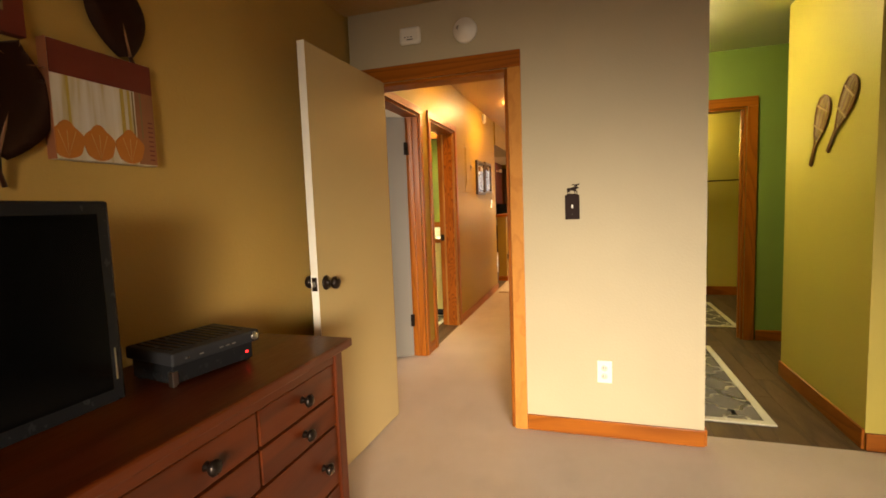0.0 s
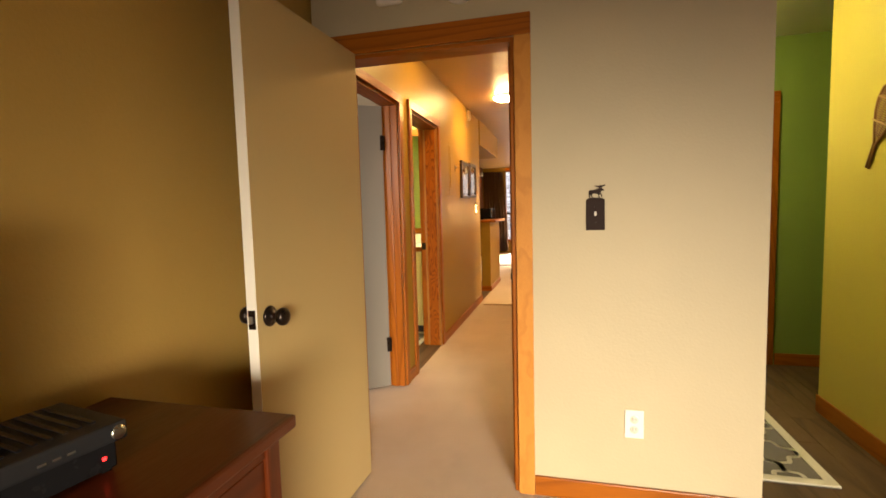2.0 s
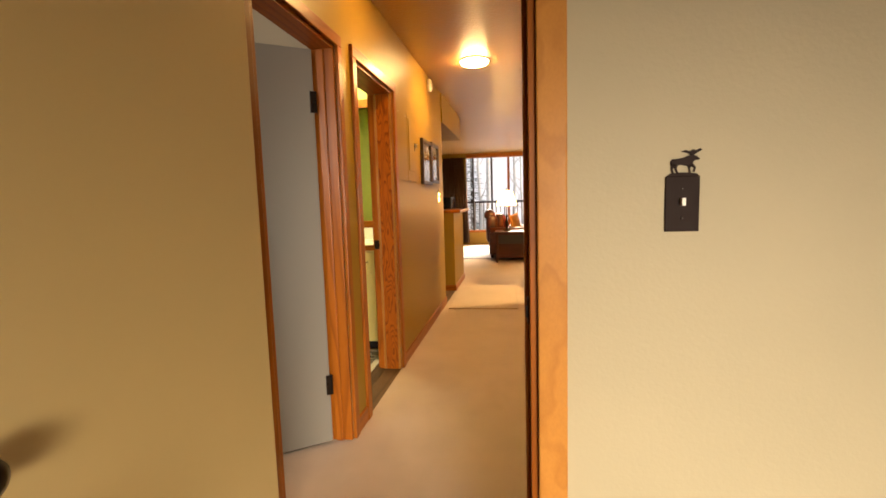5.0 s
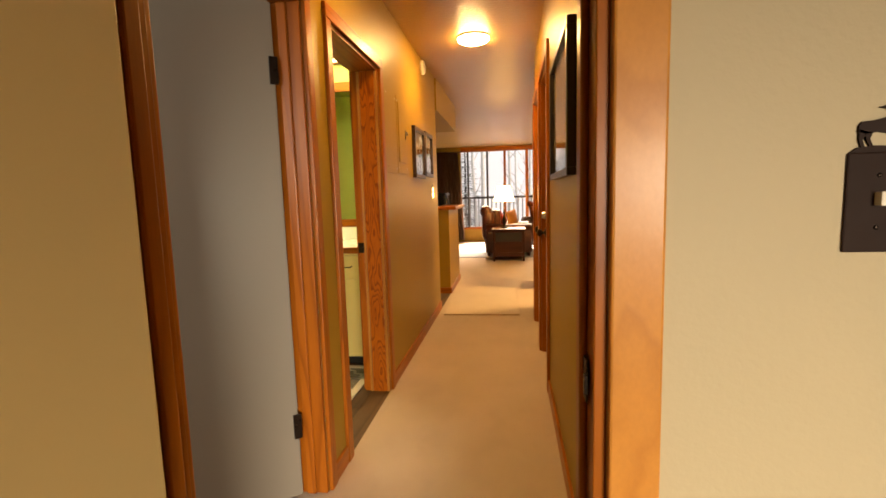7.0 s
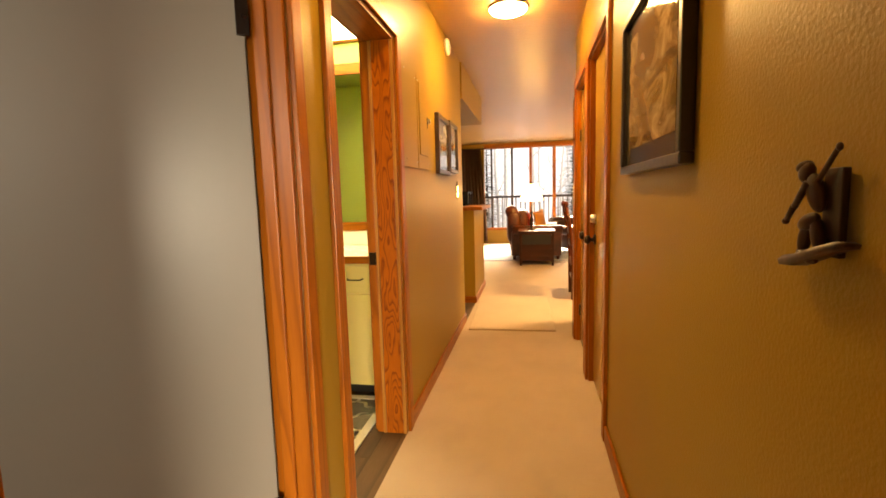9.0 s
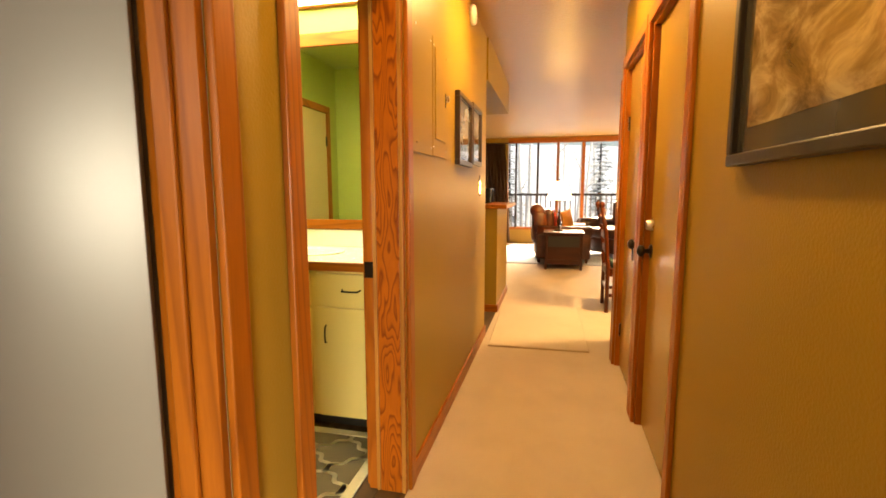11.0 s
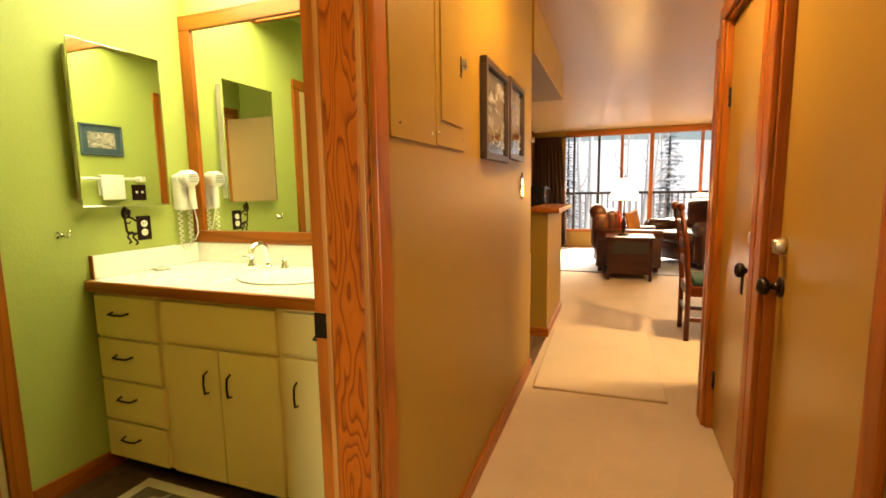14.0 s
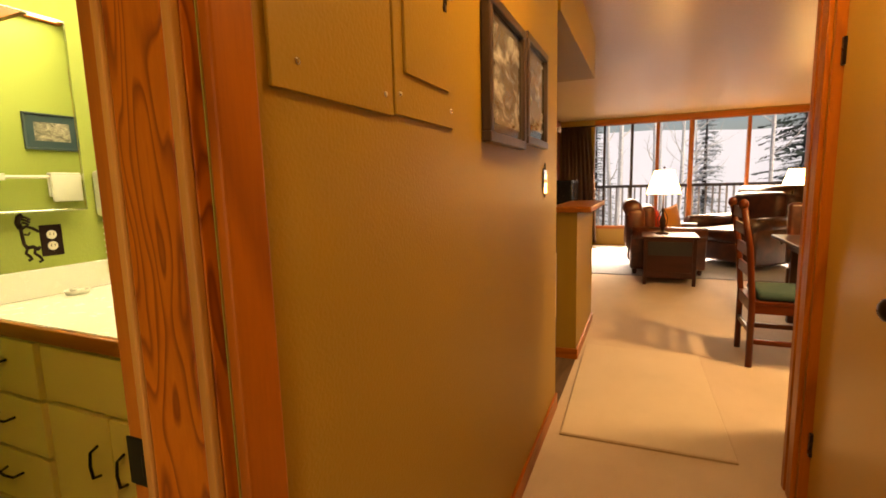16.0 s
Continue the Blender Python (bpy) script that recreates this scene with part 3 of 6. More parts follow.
def dome_lamp(x, y, z, glass_mat):
    d = thing("ceiling_light", pose(x, y, z), "lit frosted glass dome lamp on the popcorn ceiling", "ceiling light", "dome ceiling lights")
    bm = bmesh.new()
    bm_lathe(bm, [(0.001, 0), (0.127, 0), (0.127, -0.012), (0.122, -0.014), (0.001, -0.014)])
    part("base", bm, M_WHITE, d, "white metal lamp base")
    bm = bmesh.new()
    bm_lathe(bm, [(0.121, -0.0145), (0.122, -0.019), (0.112, -0.030), (0.088, -0.040), (0.05, -0.046), (0.001, -0.048)])
    part("dome", bm, glass_mat, d, "glowing frosted glass dome")
    return d


dome_lamp(-0.83, 4.12, CEIL, M_DOME)
# Same lamp as the first, its glow boosted to brighten the far hall.
dome_lamp(-0.80, 5.80, CEIL, glow("boosted_far_dome_glass", (1.0, 0.64, 0.25), 250.0))
# Unseen dome added round the corner to warm the carpet and hall end.
dome_lamp(0.75, 7.55, CEIL, glow("unseen_dining_fill_glass", (1.0, 0.66, 0.28), 950.0))


# ---- bedroom things ----
def plate_shape(name, outline, depth, m, material, parent, label=""):
    bm = bmesh.new()
    bm_plate(bm, outline, depth, m)
    return part(name, bm, material, parent, label)


WALL_X = Matrix(((0, -1, 0, 0), (1, 0, 0, 0), (0, 0, 1, 0), (0, 0, 0, 1)))   # outline x runs along +y, depth towards -x

dresser = thing("dresser", pose(0, 0, 0), "cherry-stained wooden dresser with round dark knobs against the bedroom wall", "dresser")
box_part("top", (-1.31, 0.02, 0.760, -0.782, 1.592, 0.790), M_CHERRY["y"], dresser, 0.006)
box_part("body", (-1.30, 0.06, 0.09, -0.845, 1.55, 0.758), M_CHERRY["z"], dresser, 0.003)
box_part("apron", (-0.85, 0.06, 0.720, -0.815, 1.552, 0.760), M_CHERRY["y"], dresser, 0.003)
for y in (0.05, 1.517):
    box_part("corner_post", (-0.85, y, 0.0, -0.808, y + 0.045, 0.760), M_CHERRY["z"], dresser, 0.004)
    box_part("corner_post", (-1.305, y, 0.0, -1.26, y + 0.045, 0.760), M_CHERRY["z"], dresser, 0.004)


def drawer(parent, y0, y1, z0, z1, knobs):
    d = box_part("drawer", (-0.86, y0, z0, -0.818, y1, z1), M_CHERRY["y"], parent, 0.003)
    for k in knobs:
        bm = bmesh.new()
        bm_lathe(bm, [(0.001, 0), (0.012, 0), (0.008, 0.006), (0.008, 0.014), (0.017, 0.020), (0.019, 0.027), (0.013, 0.034), (0.001, 0.036)], (-0.818, k, (z0 + z1) / 2), "x", 16)
        part("knob", bm, M_BRONZE, d, "dark metal knob")


for y0, y1 in ((1.147, 1.525), (0.49, 1.137), (0.10, 0.48)):
    for z0, z1 in ((0.618, 0.717), (0.512, 0.610)):
        w = (y1 - y0)
        drawer(dresser, y0, y1, z0, z1, (y0 + w / 2,) if w < 0.5 else (y0 + 0.16, y1 - 0.17))
for y0, y1 in ((0.815, 1.525), (0.10, 0.805)):
    for z0, z1 in ((0.305, 0.504), (0.100, 0.297)):
        drawer(dresser, y0, y1, z0, z1, (y0 + 0.10, y1 - 0.10))

tv = thing("television", pose(0, -0.01, -0.025), "black flat television standing on the dresser", "television")
box_part("frame", (-1.045, -0.14, 0.850, -0.992, 0.945, 1.290), M_BLACK, tv, 0.006)
box_part("screen", (-0.994, -0.11, 0.880, -0.9905, 0.917, 1.262), M_SCREEN, tv, 0.001, "dark glossy screen")
box_part("neck", (-1.04, 0.32, 0.825, -1.01, 0.45, 0.88), M_BLACK, tv, 0.004)
box_part("foot", (-1.12, 0.14, 0.815, -0.93, 0.63, 0.827), M_BLACK, tv, 0.004)
box_part("trim_strip", (-0.9915, 0.925, 0.90, -0.989, 0.928, 0.97), M_STEEL, tv, 0.0005, "thin bright trim strip")

stb = thing("set_top_box", pose(-1.078, 1.215, 0.790, 0, 0, -10), "black set-top box with a silver button on the dresser", "set-top box")
box_part("body", (-0.09, -0.125, 0.006, 0.085, 0.125, 0.058), M_BLACK, stb, 0.004)
box_part("top_shell", (-0.10, -0.135, 0.058, 0.105, 0.135, 0.092), plain("charcoal_matte_plastic", (0.014, 0.014, 0.016), 0.6), stb, 0.005, "charcoal ribbed top shell")
for k in range(11):
    box_part("vent_rib", (-0.085, -0.115 + k * 0.021, 0.0915, 0.07, -0.107 + k * 0.021, 0.0945), M_BLACK, stb, 0.0005)
bm = bmesh.new()
bm_lathe(bm, [(0.001, 0), (0.012, 0), (0.012, 0.003), (0.008, 0.004), (0.001, 0.004)], (0.105, 0.118, 0.075), "x", 20)
part("button", bm, M_STEEL, stb, "round silver button")
box_part("standby_light", (0.085, 0.10, 0.026, 0.0875, 0.106, 0.032), glow("red_led", (1.0, 0.02, 0.02), 6.0), stb, 0.0005, "small red light")
for y in (-0.10, -0.06, 0.0, 0.02, 0.04):
    box_part("front_mark", (0.105, y, 0.070, 0.1055, y + 0.012, 0.0735), M_STEEL, stb, 0)
box_part("front_foot", (0.07, -0.128, 0.0, 0.09, -0.112, 0.04), M_STEEL, stb, 0.002, "silver foot strip")
for x in (-0.08, 0.07):
    for y in (-0.11, 0.11):
        box_part("foot", (x - 0.008, y - 0.008, 0, x + 0.008, y + 0.008, 0.008), M_BLACK, stb, 0.001)

# painting of three gourds and metal leaves on the left wall
WX = XL - 0.02
painting = thing("painting", pose(WX, 1.187, 1.537), "small unframed canvas of three orange gourds under a burgundy band", "painting")
cv = Mat("streaked_canvas_paint", (0.6, 0.5, 0.35), 0.7)
streak = cv.noise(cv.coords((1, 9, 0.7)), 4.0, 3)
blot = cv.noise(cv.coords(), 14.0, 3)
cv.colour(cv.mix(cv.math("MULTIPLY", blot, 0.35), cv.ramp(streak, [(0.3, (0.45, 0.33, 0.08)), (0.5, (0.62, 0.55, 0.42)), (0.7, (0.70, 0.66, 0.58))]), (0.55, 0.50, 0.42)))
M_BURG = plain("burgundy_paint", (0.16, 0.022, 0.012), 0.55)
M_GOURD = plain("burnt_orange_paint", (0.50, 0.17, 0.025), 0.6)
M_GOURD_D = plain("pale_vein_paint", (0.62, 0.33, 0.10), 0.6)
M_OCHRE = plain("ochre_streak_paint", (0.50, 0.36, 0.07), 0.6)
M_UMBER = plain("umber_streak_paint", (0.22, 0.15, 0.06), 0.6)
box_part("canvas", (0.0, -0.147, -0.152, 0.03, 0.147, 0.152), cv.m, painting, 0.003)
box_part("burgundy_band", (0.0295, -0.145, 0.065, 0.0315, 0.145, 0.150), M_BURG, painting, 0)
box_part("copper_edge", (0.0, -0.1485, -0.152, 0.031, -0.1465, 0.152), plain("copper_edge_paint", (0.5, 0.2, 0.1), 0.35, 0.5), painting, 0)
box_part("side_wash", (0.0295, 0.085, -0.148, 0.0312, 0.145, 0.066), plain("russet_wash", (0.30, 0.12, 0.05), 0.6), painting, 0)
for y, w, mat in ((0.040, 0.010, "ochre"), (0.062, 0.007, "ochre"), (0.076, 0.004, "umber"), (-0.108, 0.006, "ochre"), (0.100, 0.005, "umber")):
    box_part("paint_streak", (0.0295, y, -0.07, 0.0316, y + w, 0.064), M_OCHRE if mat == "ochre" else M_UMBER, painting, 0)
for k in range(9):
    box_part("paint_dash", (0.0295, 0.122, -0.135 + k * 0.014, 0.0318, 0.138, -0.131 + k * 0.014), M_BURG, painting, 0)
for k, y in enumerate((-0.118, -0.033, 0.058)):
    w, h = (0.044, 0.044)
    pts = [(y + w * math.cos(a) * (1 + 0.06 * math.sin(5 * a)), -0.105 + h * math.sin(a) * (1.0 if math.sin(a) < 0 else 1.0 + 0.25 * max(0, math.cos((a - math.pi / 2) * 3)))) for a in [2 * math.pi * i / 30 for i in range(30)]]
    pts = [(max(-0.146, px), pz) for px, pz in pts]
    plate_shape("gourd", pts, -0.0022, Matrix.Translation((0.030, 0, 0)) @ WALL_X, M_GOURD, painting)
    for s in (-0.5, 0, 0.5):
        plate_shape("gourd_vein", [(y - 0.001, -0.145), (y + s * w + 0.001, -0.078), (y + s * w - 0.001, -0.078)], -0.001, Matrix.Translation((0.0326, 0, 0)) @ WALL_X, M_GOURD_D, painting)


def wall_leaf(y, z, size, tilt):
    """A hammered metal leaf with raised veins and a stem."""
    leaf = thing("wall_leaf", pose(WX + 0.012, y, z, tilt, 0, 0), "dark brown metal leaf hung on the bedroom wall", "wall ornament", "metal leaves on the wall")
    bm = bmesh.new()
    n, rows = 14, 5
    grid = []
    for i in range(n + 1):
        u = i / n
        half = size * 0.36 * math.sin(math.pi * min(1, u * 0.94 + 0.06)) ** 0.8
        grid.append([bm.verts.new((0.016 * (1 - (2 * j / (rows - 1) - 1) ** 2) + 0.01 * math.sin(u * 3), half * (2 * j / (rows - 1) - 1), size * (u - 0.5))) for j in range(rows)])
    for a, b in zip(grid, grid[1:]):
        for j in range(rows - 1):
            bm.faces.new((a[j], a[j + 1], b[j + 1], b[j])).smooth = True
    bmesh.ops.solidify(bm, geom=list(bm.faces), thickness=0.004)
    part("blade", bm, M_LEAF, leaf)
    bm = bmesh.new()
    bm_path(bm, [(0.018, 0, -size * 0.5), (0.022, 0, 0), (0.014, 0, size * 0.48)], 0.004)
    for i in range(1, 6):
        zz = size * (-0.42 + 0.14 * i)
        for s in (-1, 1):
            bm_path(bm, [(0.021, 0, zz), (0.014, s * size * 0.16, zz + size * 0.08), (0.006, s * size * 0.27, zz + size * 0.12)], 0.0018, 6)
    part("vein", bm, plain("pale_copper_vein", (0.30, 0.15, 0.08), 0.4, 0.6), leaf, "paler copper veins")
    bm = bmesh.new()
    bm_path(bm, [(0.016, 0, -size * 0.5), (0.012, 0.01, -size * 0.62), (0.004, 0.03, -size * 0.72)], 0.006)
    part("stem", bm, M_LEAF, leaf)
    return leaf


M_LEAF = plain("dark_copper_leaf", (0.055, 0.02, 0.012), 0.45, 0.5, 0.3)
wall_leaf(1.245, 1.83, 0.26, 12)
wall_leaf(0.95, 1.52, 0.29, -14)
wall_leaf(1.06, 1.89, 0.22, -40)
bar = thing("wall_rod", pose(WX, 1.0, 1.47), "thin russet wooden rod on the wall", "wall ornament")
box_part("rod", (0.0, -0.06, -0.008, 0.014, 0.05, 0.008), M_CHERRY["y"], bar, 0.002)
art2 = thing("painting", pose(WX, 0.90, 1.80), "dark red and brown canvas on the bedroom wall", "painting")
box_part("canvas", (0.0, -0.11, -0.13, 0.025, 0.105, 0.13), M_BURG, art2, 0.003)
box_part("brown_patch", (0.0245, -0.08, -0.08, 0.0262, 0.06, 0.05), M_UMBER, art2, 0)

# alarms over the bedroom door
al = thing("smoke_alarm", pose(-0.612, YB, 2.152), "round white smoke alarm on the wall above the door", "smoke alarm")
bm = bmesh.new()
bm_lathe(bm, [(0.001, 0), (0.064, 0), (0.064, -0.018), (0.057, -0.028), (0.034, -0.032), (0.032, -0.036), (0.001, -0.037)], (0, 0, 0), "y", 32)
part("body", bm, M_WHITE, al)
bm = bmesh.new()
bm_lathe(bm, [(0.001, 0), (0.012, 0), (0.011, -0.003), (0.001, -0.003)], (-0.03, -0.031, 0.012), "y", 16)
part("test_button", bm, plain("grey_plastic", (0.3, 0.28, 0.24), 0.4), al, "grey test button")
co = thing("gas_alarm", pose(-0.918, YB, 2.164), "white rounded-rectangle gas alarm on the wall above the door", "gas alarm")
bm = bmesh.new()
bm_box(bm, -0.06, -0.034, -0.045, 0.06, 0, 0.045, 0.016, 3)
part("body", bm, M_WHITE, co)
for k in range(3):
    box_part("slot", (-0.03 + k * 0.018, -0.0352, -0.012, -0.02 + k * 0.018, -0.034, -0.008), M_BLACK, co, 0)
box_part("slot", (-0.015, -0.0352, -0.026, 0.02, -0.034, -0.021), M_BLACK, co, 0)

# switch plate with an elk cut-out
sw = thing("switch_plate", pose(-0.078, YB, 1.205), "dark brown metal switch plate with an animal cut-out on top", "light switch")
box_part("plate", (-0.036, -0.004, -0.063, 0.036, 0, 0.060), M_IRON, sw, 0.002)
ELK = {
    "ground": [(-0.034, 0.060), (-0.026, 0.066), (-0.008, 0.068), (0.012, 0.067), (0.028, 0.065), (0.034, 0.060)],
    "body": [(-0.026, 0.092), (-0.022, 0.097), (-0.010, 0.098), (0.004, 0.101), (0.011, 0.104), (0.018, 0.106), (0.027, 0.103), (0.034, 0.097), (0.033, 0.094), (0.026, 0.094), (0.021, 0.091), (0.020, 0.084), (0.012, 0.081), (-0.004, 0.084), (-0.018, 0.082), (-0.026, 0.085)],
    "antler": [(0.016, 0.105), (0.008, 0.110), (-0.004, 0.113), (0.004, 0.116), (0.014, 0.113), (0.019, 0.117), (0.026, 0.115), (0.035, 0.119), (0.039, 0.115), (0.030, 0.110), (0.022, 0.105)],
    "fore_leg": [(0.010, 0.083), (0.017, 0.083), (0.015, 0.075), (0.017, 0.066), (0.013, 0.066)],
    "bent_leg": [(0.013, 0.083), (0.021, 0.085), (0.027, 0.078), (0.024, 0.068), (0.021, 0.068), (0.023, 0.077)],
    "hind_leg": [(-0.025, 0.088), (-0.016, 0.084), (-0.021, 0.075), (-0.018, 0.066), (-0.022, 0.066), (-0.025, 0.075)],
    "rear_leg": [(-0.019, 0.085), (-0.010, 0.084), (-0.013, 0.076), (-0.009, 0.067), (-0.013, 0.067), (-0.017, 0.076)],
}
bm = bmesh.new()
for outline in ELK.values():
    bm_plate(bm, outline, 0.003, Matrix.Translation((0, -0.0035, 0)))
part("cut_out", bm, M_IRON, sw)
box_part("toggle", (-0.004, -0.016, -0.005, 0.004, -0.003, 0.012), M_WHITE, sw, 0.001, "white toggle")
for z in (-0.032, 0.032):
    bm = bmesh.new()
    bm_lathe(bm, [(0.001, 0), (0.003, 0), (0.0025, -0.0012), (0.001, -0.0014)], (0, -0.004, z), "y", 10)
    part("screw", bm, M_BRONZE, sw)


def outlet(name, m, plate_mat, face_mat, label):
    o = thing(name, m, label, "power outlet")
    box_part("plate", (-0.036, -0.005, -0.058, 0.036, 0, 0.058), plate_mat, o, 0.002)
    for z in (-0.021, 0.021):
        bm = bmesh.new()
        bm_lathe(bm, [(0.001, 0), (0.0165, 0), (0.0165, -0.002), (0.015, -0.0028), (0.001, -0.0028)], (0, -0.005, z), "y", 20)
        face = part("socket", bm, face_mat, o)
        for x in (-0.006, 0.006):
            box_part("slot", (x - 0.001, -0.0084, z - 0.002, x + 0.001, -0.0077, z + 0.007), M_BLACK, face, 0)
    return o


outlet("wall_outlet", pose(0.073, YB, 0.348), M_WHITE, plain("cream_socket_face", (0.6, 0.57, 0.48), 0.4), "white duplex outlet low on the bedroom wall")

# ---- alcove things ----
def trellis_rug(name, x0, y0, x1, y1, cell, label, rz=0.0):
    """A rug with an ivory border and a raised ivory trellis of quatrefoils."""
    cx, cy = (x0 + x1) / 2, (y0 + y1) / 2
    hx, hy = (x1 - x0) / 2, (y1 - y0) / 2
    r = thing(name, pose(cx, cy, 0, 0, 0, rz), label, "rug")
    box_part("ground", (-hx, -hy, 0.0, hx, hy, 0.010), M_RUG_GREY, r, 0.003)
    b = 0.045
    bm = bmesh.new()
    for d in ((-hx, -hy, hx, -hy + b), (-hx, hy - b, hx, hy), (-hx, -hy + b, -hx + b, hy - b), (hx - b, -hy + b, hx, hy - b)):
        bm_box(bm, d[0], d[1], 0.004, d[2], d[3], 0.0135)
    part("border", bm, M_RUG_WHITE, r, "ivory border")
    bm = bmesh.new()
    quarter = [(0.5, 0.0), (0.5, 0.07), (0.46, 0.12), (0.38, 0.14), (0.31, 0.15), (0.27, 0.19), (0.25, 0.25), (0.23, 0.31), (0.19, 0.35), (0.12, 0.36), (0.04, 0.38), (0.0, 0.43), (0.0, 0.5)]
    w, h = cell
    lx, ly = hx - b, hy - b
    for i in range(-int(hx / w) - 2, int(hx / w) + 3):
        for j in range(-int(hy / h) - 2, int(hy / h) + 3):
            for sx, sy in ((1, 1), (1, -1), (-1, 1), (-1, -1)):
                pts = [((i + sx * u) * w, (j + sy * v) * h) for u, v in quarter]
                for (ax, ay), (bx, by) in zip(pts, pts[1:]):
                    if max(abs(ax), abs(bx)) > lx or max(abs(ay), abs(by)) > ly:
                        continue
                    d = Vector((bx - ax, by - ay))
                    nrm = Vector((-d.y, d.x)).normalized() * 0.0105
                    e = d.normalized() * 0.004
                    top = [bm.verts.new((px + q.x, py + q.y, 0.013)) for (px, py), q in (((ax, ay), nrm - e), ((ax, ay), -nrm - e), ((bx, by), -nrm + e), ((bx, by), nrm + e))]
                    bm.faces.new(top)
    part("trellis", bm, M_RUG_WHITE, r, "ivory quatrefoil trellis")
    return r


trellis_rug("alcove_rug", 0.36, 2.965, 0.945, 4.42, (0.24, 0.30), "taupe rug with an ivory quatrefoil trellis on dark planks")
trellis_rug("green_bath_rug", 0.72, 5.10, 1.345, 6.25, (0.24, 0.30), "taupe trellis rug in the room beyond the alcove")


def snowshoe(m):
    s = thing("snowshoe", m, "small decorative wooden snowshoe hung on the olive wall", "wall ornament", "pair of snowshoes")
    M_RATTAN = plain("varnished_rattan", (0.22, 0.095, 0.025), 0.4)
    rim = [(0.006, -0.007, -0.23), (0.006, -0.006, -0.10), (0.006, -0.030, -0.03), (0.006, -0.050, 0.05), (0.006, -0.054, 0.11), (0.006, -0.044, 0.165), (0.006, -0.022, 0.19), (0.006, 0, 0.194)]
    bm = bmesh.new()
    bm_path(bm, rim + [(x, -y, z) for x, y, z in reversed(rim[:-1])], 0.0055)
    part("rim", bm, M_RATTAN, s)
    bm = bmesh.new()
    for k in range(24):
        z = -0.07 + k * 0.0105
        w = 0.050 * math.sqrt(max(0.02, 1 - ((z - 0.06) / 0.135) ** 2))
        bm_path(bm, [(0.006, -w, z), (0.006, w, z + 0.018)], 0.0022, 5)
        bm_path(bm, [(0.006, w, z), (0.006, -w, z + 0.018)], 0.0022, 5)
    part("webbing", bm, plain("rawhide", (0.24, 0.12, 0.035), 0.5), s, "crossed rawhide webbing")
    for z in (0.0, 0.115):
        bm = bmesh.new()
        bm_box(bm, 0.0, -0.048, z, 0.014, 0.048, z + 0.009, 0.003)
        part("crossbar", bm, plain("pale_lath", (0.45, 0.28, 0.10), 0.45), s, "paler crossbar")
    return s


ss = snowshoe(pose(1.249, 3.12, 1.635, -38, 0, 180) @ Matrix.Diagonal((1, 1.25, 1, 1)))
copy_thing(ss, pose(1.249, 3.37, 1.59, -25, 0, 180) @ Matrix.Diagonal((1, 1.15, 0.95, 1)))
bar = thing("towel_bar", pose(1.3, 6.82, 1.44), "thin black towel bar on the olive wall", "towel bar")
bm = bmesh.new()
bm_tube(bm, (-0.4, -0.05, 0), (0.7, -0.05, 0), 0.008)
part("rail", bm, M_IRON, bar)
for x in (-0.38, 0.68):
    bm = bmesh.new()
    bm_tube(bm, (x, 0, 0), (x, -0.05, 0), 0.012)
    part("post", bm, M_IRON, bar)
# Added dome, kept out of view behind the wall end, lights the alcove.
al2 = thing("ceiling_light", pose(0.38, 3.75, CEIL), "unseen lit dome added on the alcove ceiling", "ceiling light")
bm = bmesh.new()
bm_lathe(bm, [(0.11, 0.0), (0.124, -0.03), (0.116, -0.05), (0.09, -0.068), (0.001, -0.080)])
part("dome", bm, glow("alcove_fill_glass", (1.0, 0.85, 0.46), 150.0), al2)
al3 = thing("wall_light", pose(1.0, 6.80, 1.98), "lit frosted bulb lamp on the olive wall", "wall light")
bm = bmesh.new()
bm_lathe(bm, [(0.001, -0.06), (0.04, -0.055), (0.065, 0.0), (0.05, 0.05), (0.001, 0.06)], (0, -0.10, 0), "z", 24)
part("globe", bm, glow("warm_globe_glass", (1.0, 0.85, 0.40), 170.0), al3)
bm = bmesh.new()
bm_tube(bm, (0, 0.02, 0), (0, -0.06, 0), 0.02)
part("bracket", bm, M_STEEL, al3)


# ---- hall things ----
def framed(name, m, wide, high, frame_w, depth, frame_mat, art_mat, mat_mat, label, border=0.05, group=""):
    """A framed, glazed picture. It hangs on a wall that looks along -y of the pose."""
    f = thing(name, m, label, "picture", group)
    w, h = wide / 2, high / 2
    for dims in ((-w, -depth, h - frame_w, w, 0, h), (-w, -depth, -h, w, 0, -h + frame_w), (-w, -depth, -h + frame_w, -w + frame_w, 0, h - frame_w), (w - frame_w, -depth, -h + frame_w, w, 0, h - frame_w)):
        box_part("frame_bar", dims, frame_mat, f, 0.004)
    box_part("mount", (-w + frame_w, -depth * 0.55, -h + frame_w, w - frame_w, -0.002, h - frame_w), mat_mat, f, 0)
    box_part("print", (-w + frame_w + border, -depth * 0.58, -h + frame_w + border, w - frame_w - border, -depth * 0.5, h - frame_w - border), art_mat, f, 0)
    return f


def landscape(name, dark, mid, light, scale=5.0):
    m = Mat(name, mid, 0.06)
    n = m.noise(m.coords((1, 1, 1.6)), scale, 5, 0.65, 0.8)
    m.colour(m.ramp(n, [(0.3, dark), (0.5, mid), (0.68, light)]))
    m.rough(0.05)
    return m.m


